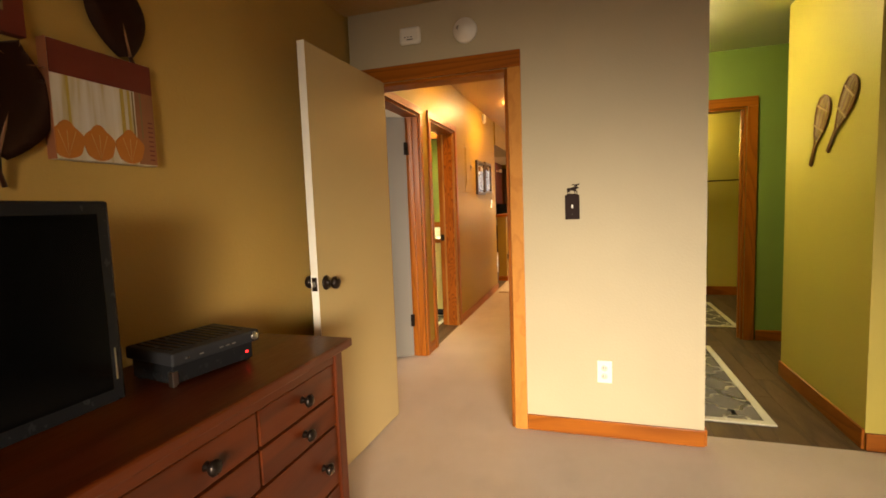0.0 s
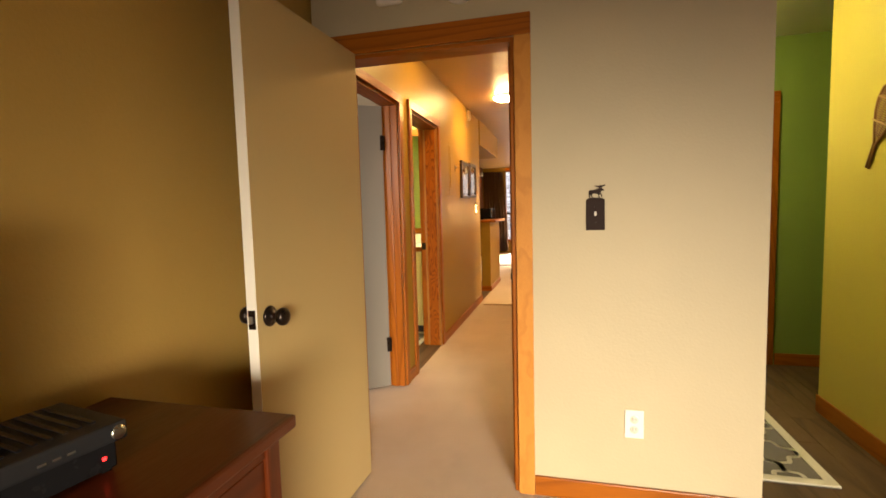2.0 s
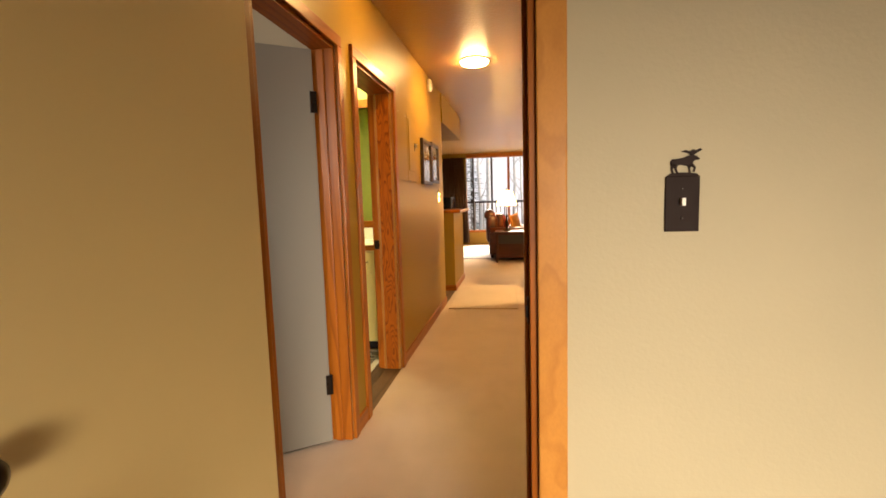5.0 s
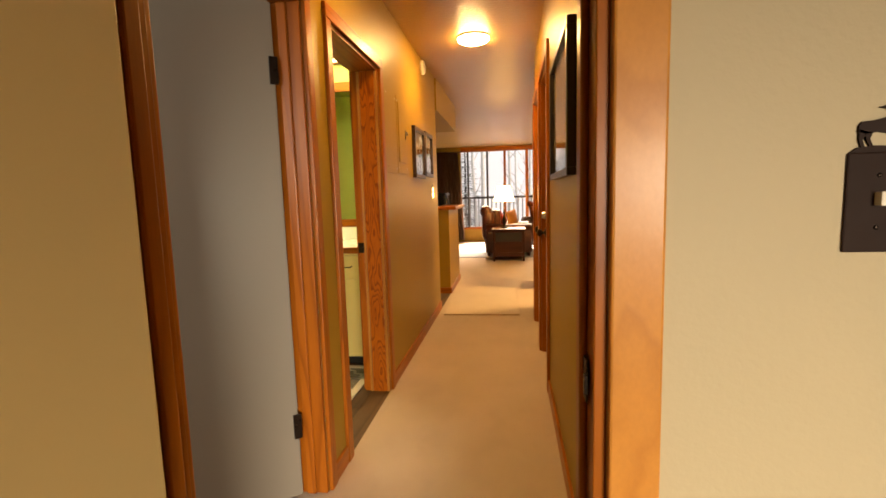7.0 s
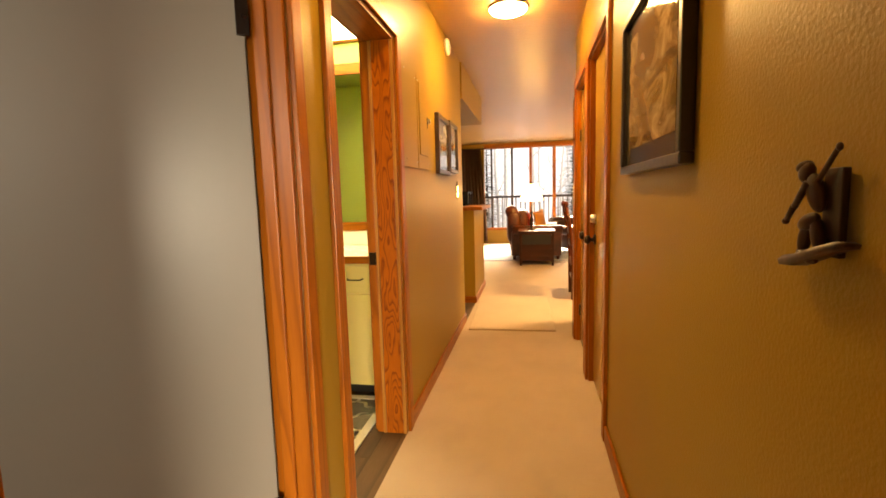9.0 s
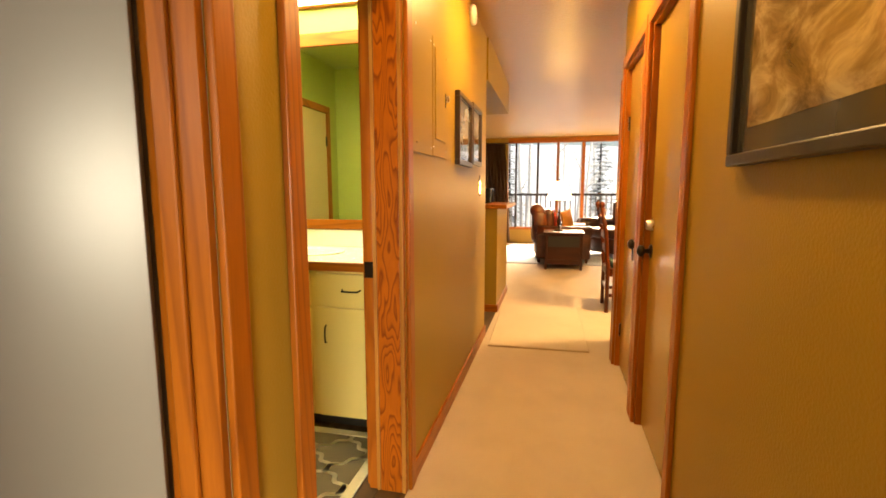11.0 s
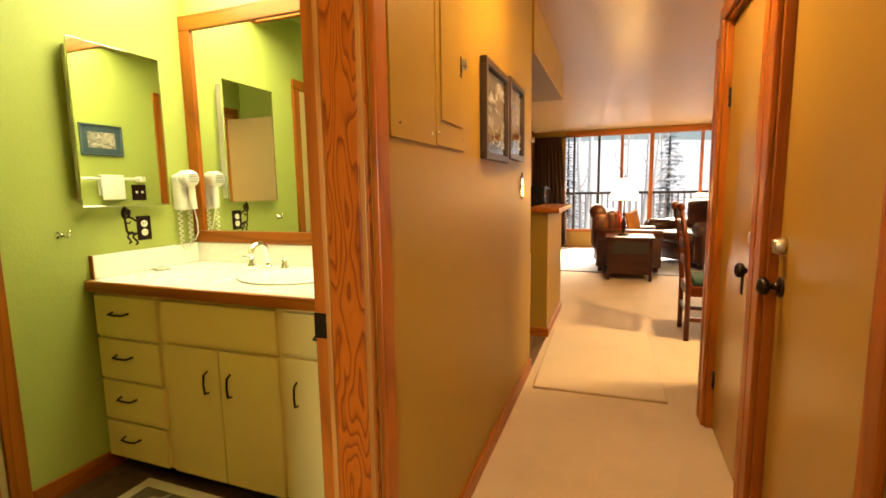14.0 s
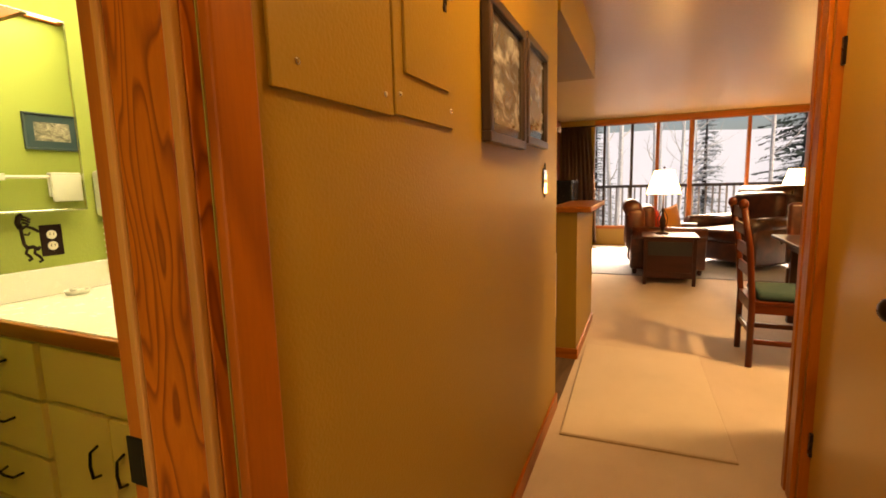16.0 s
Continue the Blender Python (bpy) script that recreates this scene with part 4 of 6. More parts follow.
M_FRAME_BLK = plain("dark_brown_moulding", (0.045, 0.022, 0.010), 0.4, 0, 0, 0.1)
M_FRAME_PEWTER = plain("dark_umber_moulding", (0.03, 0.022, 0.016), 0.35, 0.2)
M_MOUNT = plain("dark_mount_board", (0.05, 0.045, 0.038), 0.12)
M_PRINT1 = landscape("sepia_mountain_print", (0.05, 0.03, 0.015), (0.22, 0.15, 0.08), (0.45, 0.35, 0.22), 6.0)
M_PRINT2 = landscape("grey_mountain_print", (0.04, 0.04, 0.04), (0.14, 0.13, 0.12), (0.42, 0.42, 0.42), 8.0)
FACE_R, FACE_L = -90, 90
framed("framed_print", pose(XR, 4.05, 1.55, 0, 0, FACE_R), 0.71, 0.53, 0.028, 0.034, M_FRAME_PEWTER, M_PRINT1, M_MOUNT, "large sepia mountain print in a dark umber frame", 0.055)
framed("framed_print", pose(XL, 5.948, 1.583, 0, 0, FACE_L), 0.43, 0.41, 0.03, 0.03, M_FRAME_BLK, M_PRINT2, M_MOUNT, "grey winter print in a dark wooden frame", 0.03, "pair of hall prints")
framed("framed_print", pose(XL, 6.385, 1.604, 0, 0, FACE_L), 0.385, 0.40, 0.03, 0.03, M_FRAME_BLK, M_PRINT2, M_MOUNT, "grey winter print in a dark wooden frame", 0.03, "pair of hall prints")

# carved skier plaque: one plain mesh
def bm_ball(bm, at, size, turn=0.0):
    m = Matrix.Translation(at) @ Matrix.Rotation(radians(turn), 4, "Y") @ Matrix.Diagonal((*size, 1))
    bmesh.ops.create_icosphere(bm, subdivisions=3, radius=1.0, matrix=m)


bm = bmesh.new()
bm_box(bm, 0.005, -0.006, -0.085, 0.058, 0.010, 0.078, 0.003)
bm_plate(bm, [(-0.092, -0.106), (-0.085, -0.116), (-0.04, -0.112), (0.02, -0.090), (0.08, -0.068), (0.104, -0.062), (0.108, -0.054), (0.09, -0.050), (0.03, -0.066), (-0.03, -0.086), (-0.07, -0.094)], 0.034, Matrix.Translation((0, -0.034, 0)))
bm_ball(bm, (-0.026, -0.020, 0.072), (0.018, 0.016, 0.021), 10)
bm_ball(bm, (-0.034, -0.020, 0.083), (0.017, 0.017, 0.011), -25)
bm_ball(bm, (0.002, -0.017, 0.033), (0.019, 0.017, 0.040), -22)
bm_ball(bm, (-0.008, -0.022, -0.022), (0.030, 0.016, 0.015), -25)
bm_ball(bm, (-0.022, -0.020, -0.056), (0.012, 0.013, 0.034), 12)
bm_ball(bm, (0.016, -0.018, -0.045), (0.013, 0.014, 0.036), -14)
bm_ball(bm, (-0.014, -0.018, -0.088), (0.030, 0.016, 0.012), 18)
bm_tube(bm, (-0.004, -0.032, 0.052), (-0.040, -0.034, 0.006), 0.008, 0.007, 12)
bm_tube(bm, (-0.040, -0.034, 0.008), (-0.066, -0.034, -0.022), 0.007, 0.006, 12)
bm_ball(bm, (-0.068, -0.034, -0.024), (0.008, 0.008, 0.007))
bm_tube(bm, (0.010, -0.020, 0.055), (0.056, -0.016, 0.112), 0.006, 0.005, 12)
bm_ball(bm, (0.058, -0.016, 0.113), (0.007, 0.006, 0.008))
skier = tagged(new("carved_plaque", mesh_of("carved_plaque", bm, wood("carved_brown_wood", (0.018, 0.007, 0.003), (0.065, 0.026, 0.010), "z", 0.4, 5.0), True)), "small brown carved wooden ski figure plaque on the hall wall", "wall ornament")
skier.matrix_world = pose(XR - 0.009, 3.20, 1.20, 0, 0, FACE_R) @ Matrix.Diagonal((0.66, 0.55, 0.64, 1))

# access panels
def access_panel(name, y0, y1, z0, z1, screws, label):
    p = thing(name, pose(XL, 0, 0), label, "access panel")
    box_part("cover", (0.0, y0, z0, 0.006, y1, z1), M_TAN, p, 0.0015)
    for y, z in screws:
        bm = bmesh.new()
        bm_lathe(bm, [(0.001, 0), (0.005, 0), (0.004, 0.002), (0.001, 0.0025)], (0.006, y, z), "x", 12)
        part("screw", bm, M_STEEL, p)
    return p


access_panel("access_panel", 4.905, 5.213, 1.385, 1.92, ((4.955, 1.425), (5.185, 1.42), (4.955, 1.885), (5.185, 1.885)), "tan painted screwed access panel on the hall wall")
ap = access_panel("access_panel", 5.222, 5.505, 1.390, 1.92, ((5.24, 1.43), (5.49, 1.43), (5.24, 1.885), (5.49, 1.885)), "tan painted access panel with a small hatch and latch")
hatch = box_part("hatch", (0.0055, 5.258, 1.47, 0.011, 5.472, 1.88), M_TAN, ap, 0.0015)
box_part("latch_plate", (0.011, 5.446, 1.64, 0.014, 5.461, 1.71), M_BRONZE, hatch, 0.001, "dark latch plate")
box_part("latch_tab", (0.013, 5.461, 1.67, 0.028, 5.479, 1.70), M_STEEL, hatch, 0.002, "square steel latch tab")

chime = thing("wall_alarm", pose(XL, 6.25, 2.36), "round white alarm high on the hall wall", "smoke alarm")
bm = bmesh.new()
bm_lathe(bm, [(0.001, 0), (0.062, 0), (0.062, 0.02), (0.054, 0.03), (0.001, 0.034)], (0, 0, 0), "x", 32)
part("body", bm, M_WHITE, chime)
bm = bmesh.new()
bm_lathe(bm, [(0.001, 0.033), (0.018, 0.033), (0.016, 0.037), (0.001, 0.038)], (0, 0, 0), "x", 20)
part("test_button", bm, M_WHITE, chime)

# Chrome stands in for the glare on this plate at the hall's end.
hs = thing("switch_plate", pose(XL, 6.64, 1.262, 0, 0, FACE_L), "switch plate, bright metal for its glare, with dark cut-out edges", "light switch")
box_part("plate", (-0.03, -0.005, -0.055, 0.04, 0, 0.055), M_CHROME, hs, 0.002)
plate_shape("cut_out", [(-0.045, -0.03), (-0.03, -0.05), (-0.03, 0.045), (-0.042, 0.06), (-0.046, 0.03), (-0.036, 0.02), (-0.048, 0.0)], 0.004, Matrix.Translation((0, -0.006, 0)), M_IRON, hs)
plate_shape("crest", [(-0.02, 0.055), (0.01, 0.055), (0.012, 0.075), (0.0, 0.085), (-0.012, 0.07)], 0.004, Matrix.Translation((0, -0.006, 0)), M_IRON, hs)
plate_shape("foot_cut_out", [(-0.02, -0.055), (0.01, -0.055), (0.0, -0.075), (-0.014, -0.07)], 0.004, Matrix.Translation((0, -0.006, 0)), M_IRON, hs)
box_part("toggle", (-0.004, -0.016, -0.005, 0.005, -0.004, 0.010), M_WHITE, hs, 0.001)

keys = thing("key_ring", pose(XR + 0.03 - 0.034, 5.865, 1.03), "bunch of keys hanging by the closet door knob", "keys")
bm = bmesh.new()
ring = [(0, 0.012 * math.cos(a), -0.09 + 0.012 * math.sin(a)) for a in [2 * math.pi * i / 16 for i in range(17)]]
bm_path(bm, ring, 0.0012, 6)
part("ring", bm, M_STEEL, keys)
plate_shape("key", [(-0.01, -0.10), (0.01, -0.10), (0.011, -0.125), (0.004, -0.13), (0.004, -0.175), (-0.003, -0.18), (-0.004, -0.13), (-0.011, -0.12)], 0.003, WALL_X, M_STEEL, keys)
plate_shape("fob", [(-0.014, -0.10), (0.006, -0.104), (0.004, -0.19), (-0.016, -0.19)], 0.004, Matrix.Translation((-0.005, 0, 0)) @ WALL_X, M_IRON, keys, "brown key fob")

runner = thing("runner_rug", pose(-0.855, 7.375, 0, 0, 0, 1.3), "cream runner rug lying at the hall's end", "rug")
box_part("carpet_sheet", (-0.385, -0.69, 0.0, 0.385, 0.69, 0.016), M_RUNNER, runner, 0.006)
bm = bmesh.new()
for d in ((-0.388, -0.694, 0.388, -0.686), (-0.388, 0.686, 0.388, 0.694), (-0.388, -0.69, -0.381, 0.69), (0.381, -0.69, 0.388, 0.69)):
    bm_box(bm, d[0], d[1], 0.0, d[2], d[3], 0.009, 0.002, 1)
part("binding", bm, carpet("brown_edge_binding", (0.32, 0.22, 0.12), (0.36, 0.25, 0.14)), runner, "brown bound edge")

# ---- bathroom things ----
CF = 5.166                        # counter's front edge
vanity = thing("vanity_cabinet", pose(0, 0, 0), "pale yellow painted vanity cabinet with black wire pulls", "cabinet")
box_part("body", (BX0 + 0.012, CF + 0.03, 0.075, BXR - 0.003, BY1 - 0.002, 0.838), M_YELLOW, vanity, 0.002)
box_part("toe_kick", (BX0 + 0.012, CF + 0.09, 0.0, BXR - 0.003, BY1 - 0.02, 0.075), M_BLACK_KICK, vanity, 0, "black recessed toe kick")


def pull(parent, at, upright):
    bm = bmesh.new()
    x, y, z = at
    if upright:
        pts = [(x, y, z + 0.045), (x + 0.006, y - 0.024, z + 0.038), (x + 0.006, y - 0.028, z), (x + 0.006, y - 0.024, z - 0.038), (x, y, z - 0.045)]
    else:
        pts = [(x - 0.048, y, z), (x - 0.04, y - 0.026, z - 0.004), (x, y - 0.03, z - 0.004), (x + 0.04, y - 0.026, z - 0.004), (x + 0.048, y, z)]
    bm_path(bm, pts, 0.0042, 8)
    return part("handle", bm, M_BLACK, parent, "black bent wire pull")


def front(name, x0, x1, z0, z1, handle=None, upright=False):
    f = box_part(name, (x0, CF + 0.012, z0, x1, CF + 0.030, z1), M_YELLOW, vanity, 0.003)
    for h in handle or ():
        pull(f, (h[0], CF + 0.012, h[1]), upright)
    return f


for z0, z1 in ((0.642, 0.822), (0.452, 0.630), (0.262, 0.440), (0.082, 0.250)):
    front("drawer", -2.895, -2.53, z0, z1, [(-2.735, (z0 + z1) / 2 + 0.02)])
front("false_front", -2.495, -1.925, 0.655, 0.822)
front("cabinet_door", -2.495, -2.213, 0.082, 0.640, [(-2.272, 0.505)], True)
front("cabinet_door", -2.207, -1.925, 0.082, 0.640, [(-2.155, 0.505)], True)
front("drawer", -1.89, -1.475, 0.665, 0.822, [(-1.70, 0.745)])
front("cabinet_door", -1.89, -1.475, 0.082, 0.650, [(-1.842, 0.515)], True)

counter = thing("countertop", pose(0, 0, 0), "glossy ivory vanity countertop with a wooden front edge", "countertop")
bm = bmesh.new()
bm_box(bm, BX0 + 0.002, CF + 0.012, 0.84, BXR - 0.003, BY1 - 0.002, 0.885, 0.003)
part("slab", bm, M_IVORY, counter)
box_part("edge_strip", (BX0 + 0.002, CF - 0.006, 0.838, BXR - 0.003, CF + 0.012, 0.883), M_FIR["x"], counter, 0.004, "fir front edge strip")
box_part("back_splash", (BX0 + 0.002, BY1 - 0.022, 0.886, BXR - 0.003, BY1 - 0.002, 0.99), M_IVORY, counter, 0.003)
box_part("side_splash", (BX0 + 0.002, CF + 0.03, 0.886, BX0 + 0.022, BY1 - 0.024, 0.99), M_IVORY, counter, 0.003)
box_part("side_splash_cap", (BX0 + 0.002, CF + 0.024, 0.884, BX0 + 0.0225, CF + 0.029, 0.99), M_FIR["z"], counter, 0.001)
sink = thing("sink_basin", pose(-2.10, 5.47, 0.885), "ivory oval sink rim set in the countertop", "sink")
bm = bmesh.new()
bm_lathe(bm, [(0.215, 0.0005), (0.222, 0.006), (0.214, 0.010), (0.200, 0.004), (0.17, 0.0015), (0.02, 0.0012)], (0, 0, 0), "z", 40)
bmesh.ops.scale(bm, vec=(1.0, 0.78, 1.0), verts=bm.verts)
part("rim", bm, M_IVORY, sink)

faucet = thing("faucet", pose(-2.36, 5.66, 0.885), "brushed chrome widespread faucet with an arched spout", "faucet")
bm = bmesh.new()
bm_path(bm, [(0, 0, 0.0), (0, 0, 0.075), (0, -0.012, 0.105), (0, -0.045, 0.125), (0, -0.085, 0.118), (0, -0.108, 0.09), (0, -0.112, 0.072)], 0.0125, 12)
bm_lathe(bm, [(0.001, 0), (0.026, 0), (0.024, 0.010), (0.014, 0.018), (0.001, 0.018)])
part("spout", bm, M_CHROME, faucet)
for x in (-0.10, 0.10):
    bm = bmesh.new()
    bm_lathe(bm, [(0.001, 0), (0.024, 0), (0.022, 0.010), (0.014, 0.020), (0.015, 0.040), (0.010, 0.048), (0.001, 0.05)], (x, 0, 0))
    h = part("handle_base", bm, M_CHROME, faucet)
    bm = bmesh.new()
    bm_tube(bm, (x, 0, 0.042), (x + (0.012 if x > 0 else -0.012), -0.045, 0.058), 0.007, 0.004, 10)
    part("lever", bm, M_CHROME, h)

mirror = thing("wall_mirror", pose(0, BY1, 0), "large wall mirror in a fir frame above the vanity", "mirror")
MZ0, MZ1, MX0, MX1 = 0.992, 2.158, BX0 + 0.002, BXR - 0.003
box_part("glass", (MX0 + 0.03, -0.012, MZ0 + 0.03, MX1 - 0.03, -0.004, MZ1 - 0.05), M_MIRROR, mirror, 0, "silvered glass")
box_part("frame_bar", (MX0, -0.026, MZ0, MX1, 0, MZ0 + 0.062), M_FIR["x"], mirror, 0.003)
box_part("frame_bar", (MX0, -0.026, MZ1 - 0.075, MX1, 0, MZ1), M_FIR["x"], mirror, 0.003)
box_part("frame_bar", (MX0, -0.026, MZ0 + 0.062, MX0 + 0.072, 0, MZ1 - 0.075), M_FIR["z"], mirror, 0.003)
box_part("frame_bar", (MX1 - 0.055, -0.026, MZ0 + 0.062, MX1, 0, MZ1 - 0.075), M_FIR["z"], mirror, 0.003)

med = thing("medicine_cabinet", pose(BX0 - 0.034, -0.026, 0), "mirrored medicine cabinet with a thin chrome rim", "cabinet")
box_part("body", (0, 5.20, 1.225, 0.085, 5.575, 1.870), M_WHITE, med, 0.002)
box_part("mirror_door", (0.0865, 5.185, 1.205, 0.094, 5.585, 1.888), M_MIRROR, med, 0, "mirrored door")
for dims in ((0.085, 5.180, 1.200, 0.097, 5.590, 1.206), (0.085, 5.180, 1.887, 0.097, 5.590, 1.893), (0.085, 5.180, 1.206, 0.097, 5.186, 1.887), (0.085, 5.584, 1.206, 0.097, 5.590, 1.887)):
    box_part("rim", dims, M_CHROME, med, 0.001)

hd = thing("hair_dryer", pose(BX0, 5.668, 1.268), "white wall-mounted hair dryer with a coiled cord", "hair dryer")
bm = bmesh.new()
bm_box(bm, 0, -0.045, -0.10, 0.055, 0.04, 0.085, 0.018, 3)
part("holder", bm, M_WHITE, hd)
bm = bmesh.new()
bm_lathe(bm, [(0.001, 0.0), (0.036, 0.0), (0.043, 0.02), (0.044, 0.07), (0.038, 0.085), (0.001, 0.088)], (0.02, 0.005, 0.062), "x", 28)
bm_tube(bm, (0.075, 0.012, 0.05), (0.08, 0.02, -0.095), 0.02, 0.016, 14)
nozzle = part("dryer", bm, M_WHITE, hd)
for k in range(5):
    box_part("grille_slot", (0.1078, -0.022, 0.043 + k * 0.009, 0.1090, 0.032, 0.047 + k * 0.009), plain("grey_slot", (0.2, 0.2, 0.18), 0.5), nozzle, 0)
bm = bmesh.new()
for shift in (-0.030, 0.028):
    coil = [(0.035 + 0.009 * math.cos(0.75 * k), shift + 0.009 * math.sin(0.75 * k), -0.10 - 0.0031 * k) for k in range(58)]
    bm_path(bm, coil, 0.0026, 6)
bm_path(bm, [(0.035, -0.030, -0.28), (0.040, -0.020, -0.305), (0.045, 0.0, -0.312), (0.042, 0.020, -0.300), (0.037, 0.028, -0.278)], 0.003, 6)
bm_path(bm, [(0.08, 0.02, -0.095), (0.078, 0.034, -0.16), (0.066, 0.046, -0.22), (0.05, 0.036, -0.262)], 0.0032, 6)
part("cord", bm, M_WHITE, hd, "coiled white cord")

bo = outlet("wall_outlet", pose(BX0, 5.459, 1.091, 0, 0, FACE_L), M_IRON, M_WHITE, "duplex outlet in a brown plate with a dancing cut-out")
bm = bmesh.new()
for stroke, wide in (
    ([(-0.036, 0.035), (-0.055, 0.050), (-0.074, 0.058), (-0.092, 0.046)], 0.005),
    ([(-0.090, 0.052), (-0.097, 0.072), (-0.092, 0.092), (-0.080, 0.100)], 0.010),
    ([(-0.086, 0.094), (-0.070, 0.090), (-0.058, 0.080)], 0.004),
    ([(-0.084, 0.084), (-0.070, 0.079), (-0.060, 0.070)], 0.004),
    ([(-0.084, 0.073), (-0.072, 0.069), (-0.064, 0.062)], 0.004),
    ([(-0.090, 0.050), (-0.088, 0.020), (-0.086, -0.005), (-0.076, -0.024)], 0.006),
    ([(-0.082, 0.030), (-0.070, 0.026), (-0.064, 0.036)], 0.0035),
    ([(-0.078, -0.020), (-0.060, -0.018), (-0.046, -0.028), (-0.038, -0.020)], 0.007),
    ([(-0.078, -0.022), (-0.084, -0.040), (-0.074, -0.050), (-0.068, -0.062), (-0.080, -0.066)], 0.005),
    ([(-0.054, -0.022), (-0.058, -0.042), (-0.044, -0.056), (-0.036, -0.072), (-0.048, -0.076)], 0.005),
):
    bm_path(bm, [(x, -0.003, z) for x, z in stroke], wide, 8)
bmesh.ops.scale(bm, vec=(1, 0.35, 1), verts=bm.verts)
part("cut_out", bm, M_IRON, bo, "dark dancing figure cut-out")

bs = thing("switch_plate", pose(BXR, 5.06, 1.27, 0, 0, -90), "dark brown double switch plate on the lime wall", "light switch")
box_part("plate", (-0.058, -0.004, -0.06, 0.058, 0, 0.06), M_IRON, bs, 0.002)
for x in (-0.023, 0.023):
    box_part("toggle", (x - 0.005, -0.015, -0.006, x + 0.005, -0.003, 0.012), M_WHITE, bs, 0.001, "white toggle")

hook = thing("robe_hook", pose(BX0, 5.087, 1.09), "small chrome robe hook on the lime wall", "hook")
bm = bmesh.new()
bm_lathe(bm, [(0.001, 0), (0.018, 0), (0.016, 0.006), (0.007, 0.010), (0.007, 0.022), (0.001, 0.022)], (0, 0, 0), "x", 18)
part("rosette", bm, M_CHROME, hook)
bm = bmesh.new()
bm_path(bm, [(0.018, 0, 0), (0.035, 0.004, -0.012), (0.045, 0.01, 0.0), (0.048, 0.014, 0.02)], 0.005, 8)
part("prong", bm, M_CHROME, hook)

soap = thing("soap_dish", pose(-2.84, 5.48, 0.885), "small clear soap dish on the counter", "soap dish")
bm = bmesh.new()
bm_lathe(bm, [(0.001, 0), (0.035, 0), (0.042, 0.016), (0.038, 0.016), (0.032, 0.006), (0.001, 0.006)], (0, 0, 0), "z", 20)
part("dish", bm, M_WHITE, soap)
bm = bmesh.new()
bm_box(bm, -0.024, -0.016, 0.006, 0.024, 0.016, 0.022, 0.006)
part("soap_bar", bm, M_IVORY, soap)

# wall opposite the cabinet: print and towel bar, seen in the mirrors
framed("framed_print", pose(BXR, 5.31, 1.645, 0, 0, -90), 0.30, 0.22, 0.012, 0.02, plain("slate_moulding", (0.05, 0.08, 0.09), 0.4), landscape("river_print", (0.05, 0.06, 0.06), (0.3, 0.27, 0.22), (0.6, 0.55, 0.45), 22.0), plain("slate_mount_board", (0.05, 0.085, 0.10), 0.2), "small landscape print in a slate mount", 0.042)
tb = thing("towel_bar", pose(BXR, 5.34, 1.37), "white towel bar on the lime wall", "towel bar")
bm = bmesh.new()
bm_tube(bm, (-0.05, -0.28, 0), (-0.05, 0.28, 0), 0.010)
part("rail", bm, M_WHITE, tb)
for y in (-0.28, 0.28):
    bm = bmesh.new()
    bm_box(bm, -0.065, y - 0.02, -0.02, 0.0, y + 0.02, 0.02, 0.004)
    part("bracket", bm, M_WHITE, tb)
towel = thing("hand_towel", pose(BXR - 0.05, 5.30, 1.37), "white hand towel folded over the towel bar", "towel")
bm = bmesh.new()
for lo, hi, low in ((-0.026, -0.011, -0.15), (0.011, 0.024, -0.12)):
    bm_box(bm, lo, -0.085, low, hi, 0.085, 0.016, 0.006, 3)
bm_box(bm, -0.026, -0.085, 0.011, 0.024, 0.085, 0.027, 0.007, 3)
for v in bm.verts:
    v.co.x += 0.004 * math.sin(v.co.y * 60)
part("cloth", bm, plain("white_terry", (0.80, 0.78, 0.70), 0.95, grain=0.8), towel, smooth=True)

lb = thing("light_box", pose(0, 0, 0), "fir-framed fluorescent light box over the vanity", "ceiling light")
LX0, LX1, LY0, LY1, LZ = BX0 + 0.002, BXR - 0.003, 5.19, BY1 - 0.002, 2.30
box_part("diffuser", (LX0 + 0.03, LY0 + 0.03, LZ + 0.012, LX1 - 0.03, LY1 - 0.03, LZ + 0.018), glow("fluorescent_diffuser", (1.0, 0.91, 0.56), 16.0), lb, 0, "glowing white diffuser")
for dims, a in (((LX0, LY0, LZ, LX1, LY0 + 0.035, LZ + 0.13), "x"), ((LX0, LY1 - 0.035, LZ, LX1, LY1, LZ + 0.13), "x"), ((LX0, LY0 + 0.035, LZ, LX0 + 0.035, LY1 - 0.035, LZ + 0.13), "y"), ((LX1 - 0.035, LY0 + 0.035, LZ, LX1, LY1 - 0.035, LZ + 0.13), "y")):
    box_part("frame_bar", dims, M_FIR[a], lb, 0.004)

trellis_rug("bath_rug", -2.66, 4.54, -1.50, 5.18, (0.26, 0.26), "taupe rug with an ivory quatrefoil trellis before the vanity")

# closed door on the lime wall, seen in the mirror
DL = (4.17, 4.81, 0.0, 1.97)
casing("x", BX0, 1, DL)
d6 = thing("door_6", pose(BX0, 0, 0), "cream painted flush door, closed, in a fir casing", "door", kind="structure")
box_part("door_leaf", (0.001, 4.175, 0.012, 0.010, 4.805, 1.965), M_CREAM, d6, 0.002)
for z in (0.22, 1.66):
    hinge(d6, (0.009, 4.172, z, 0.018, 4.192, z + 0.09))


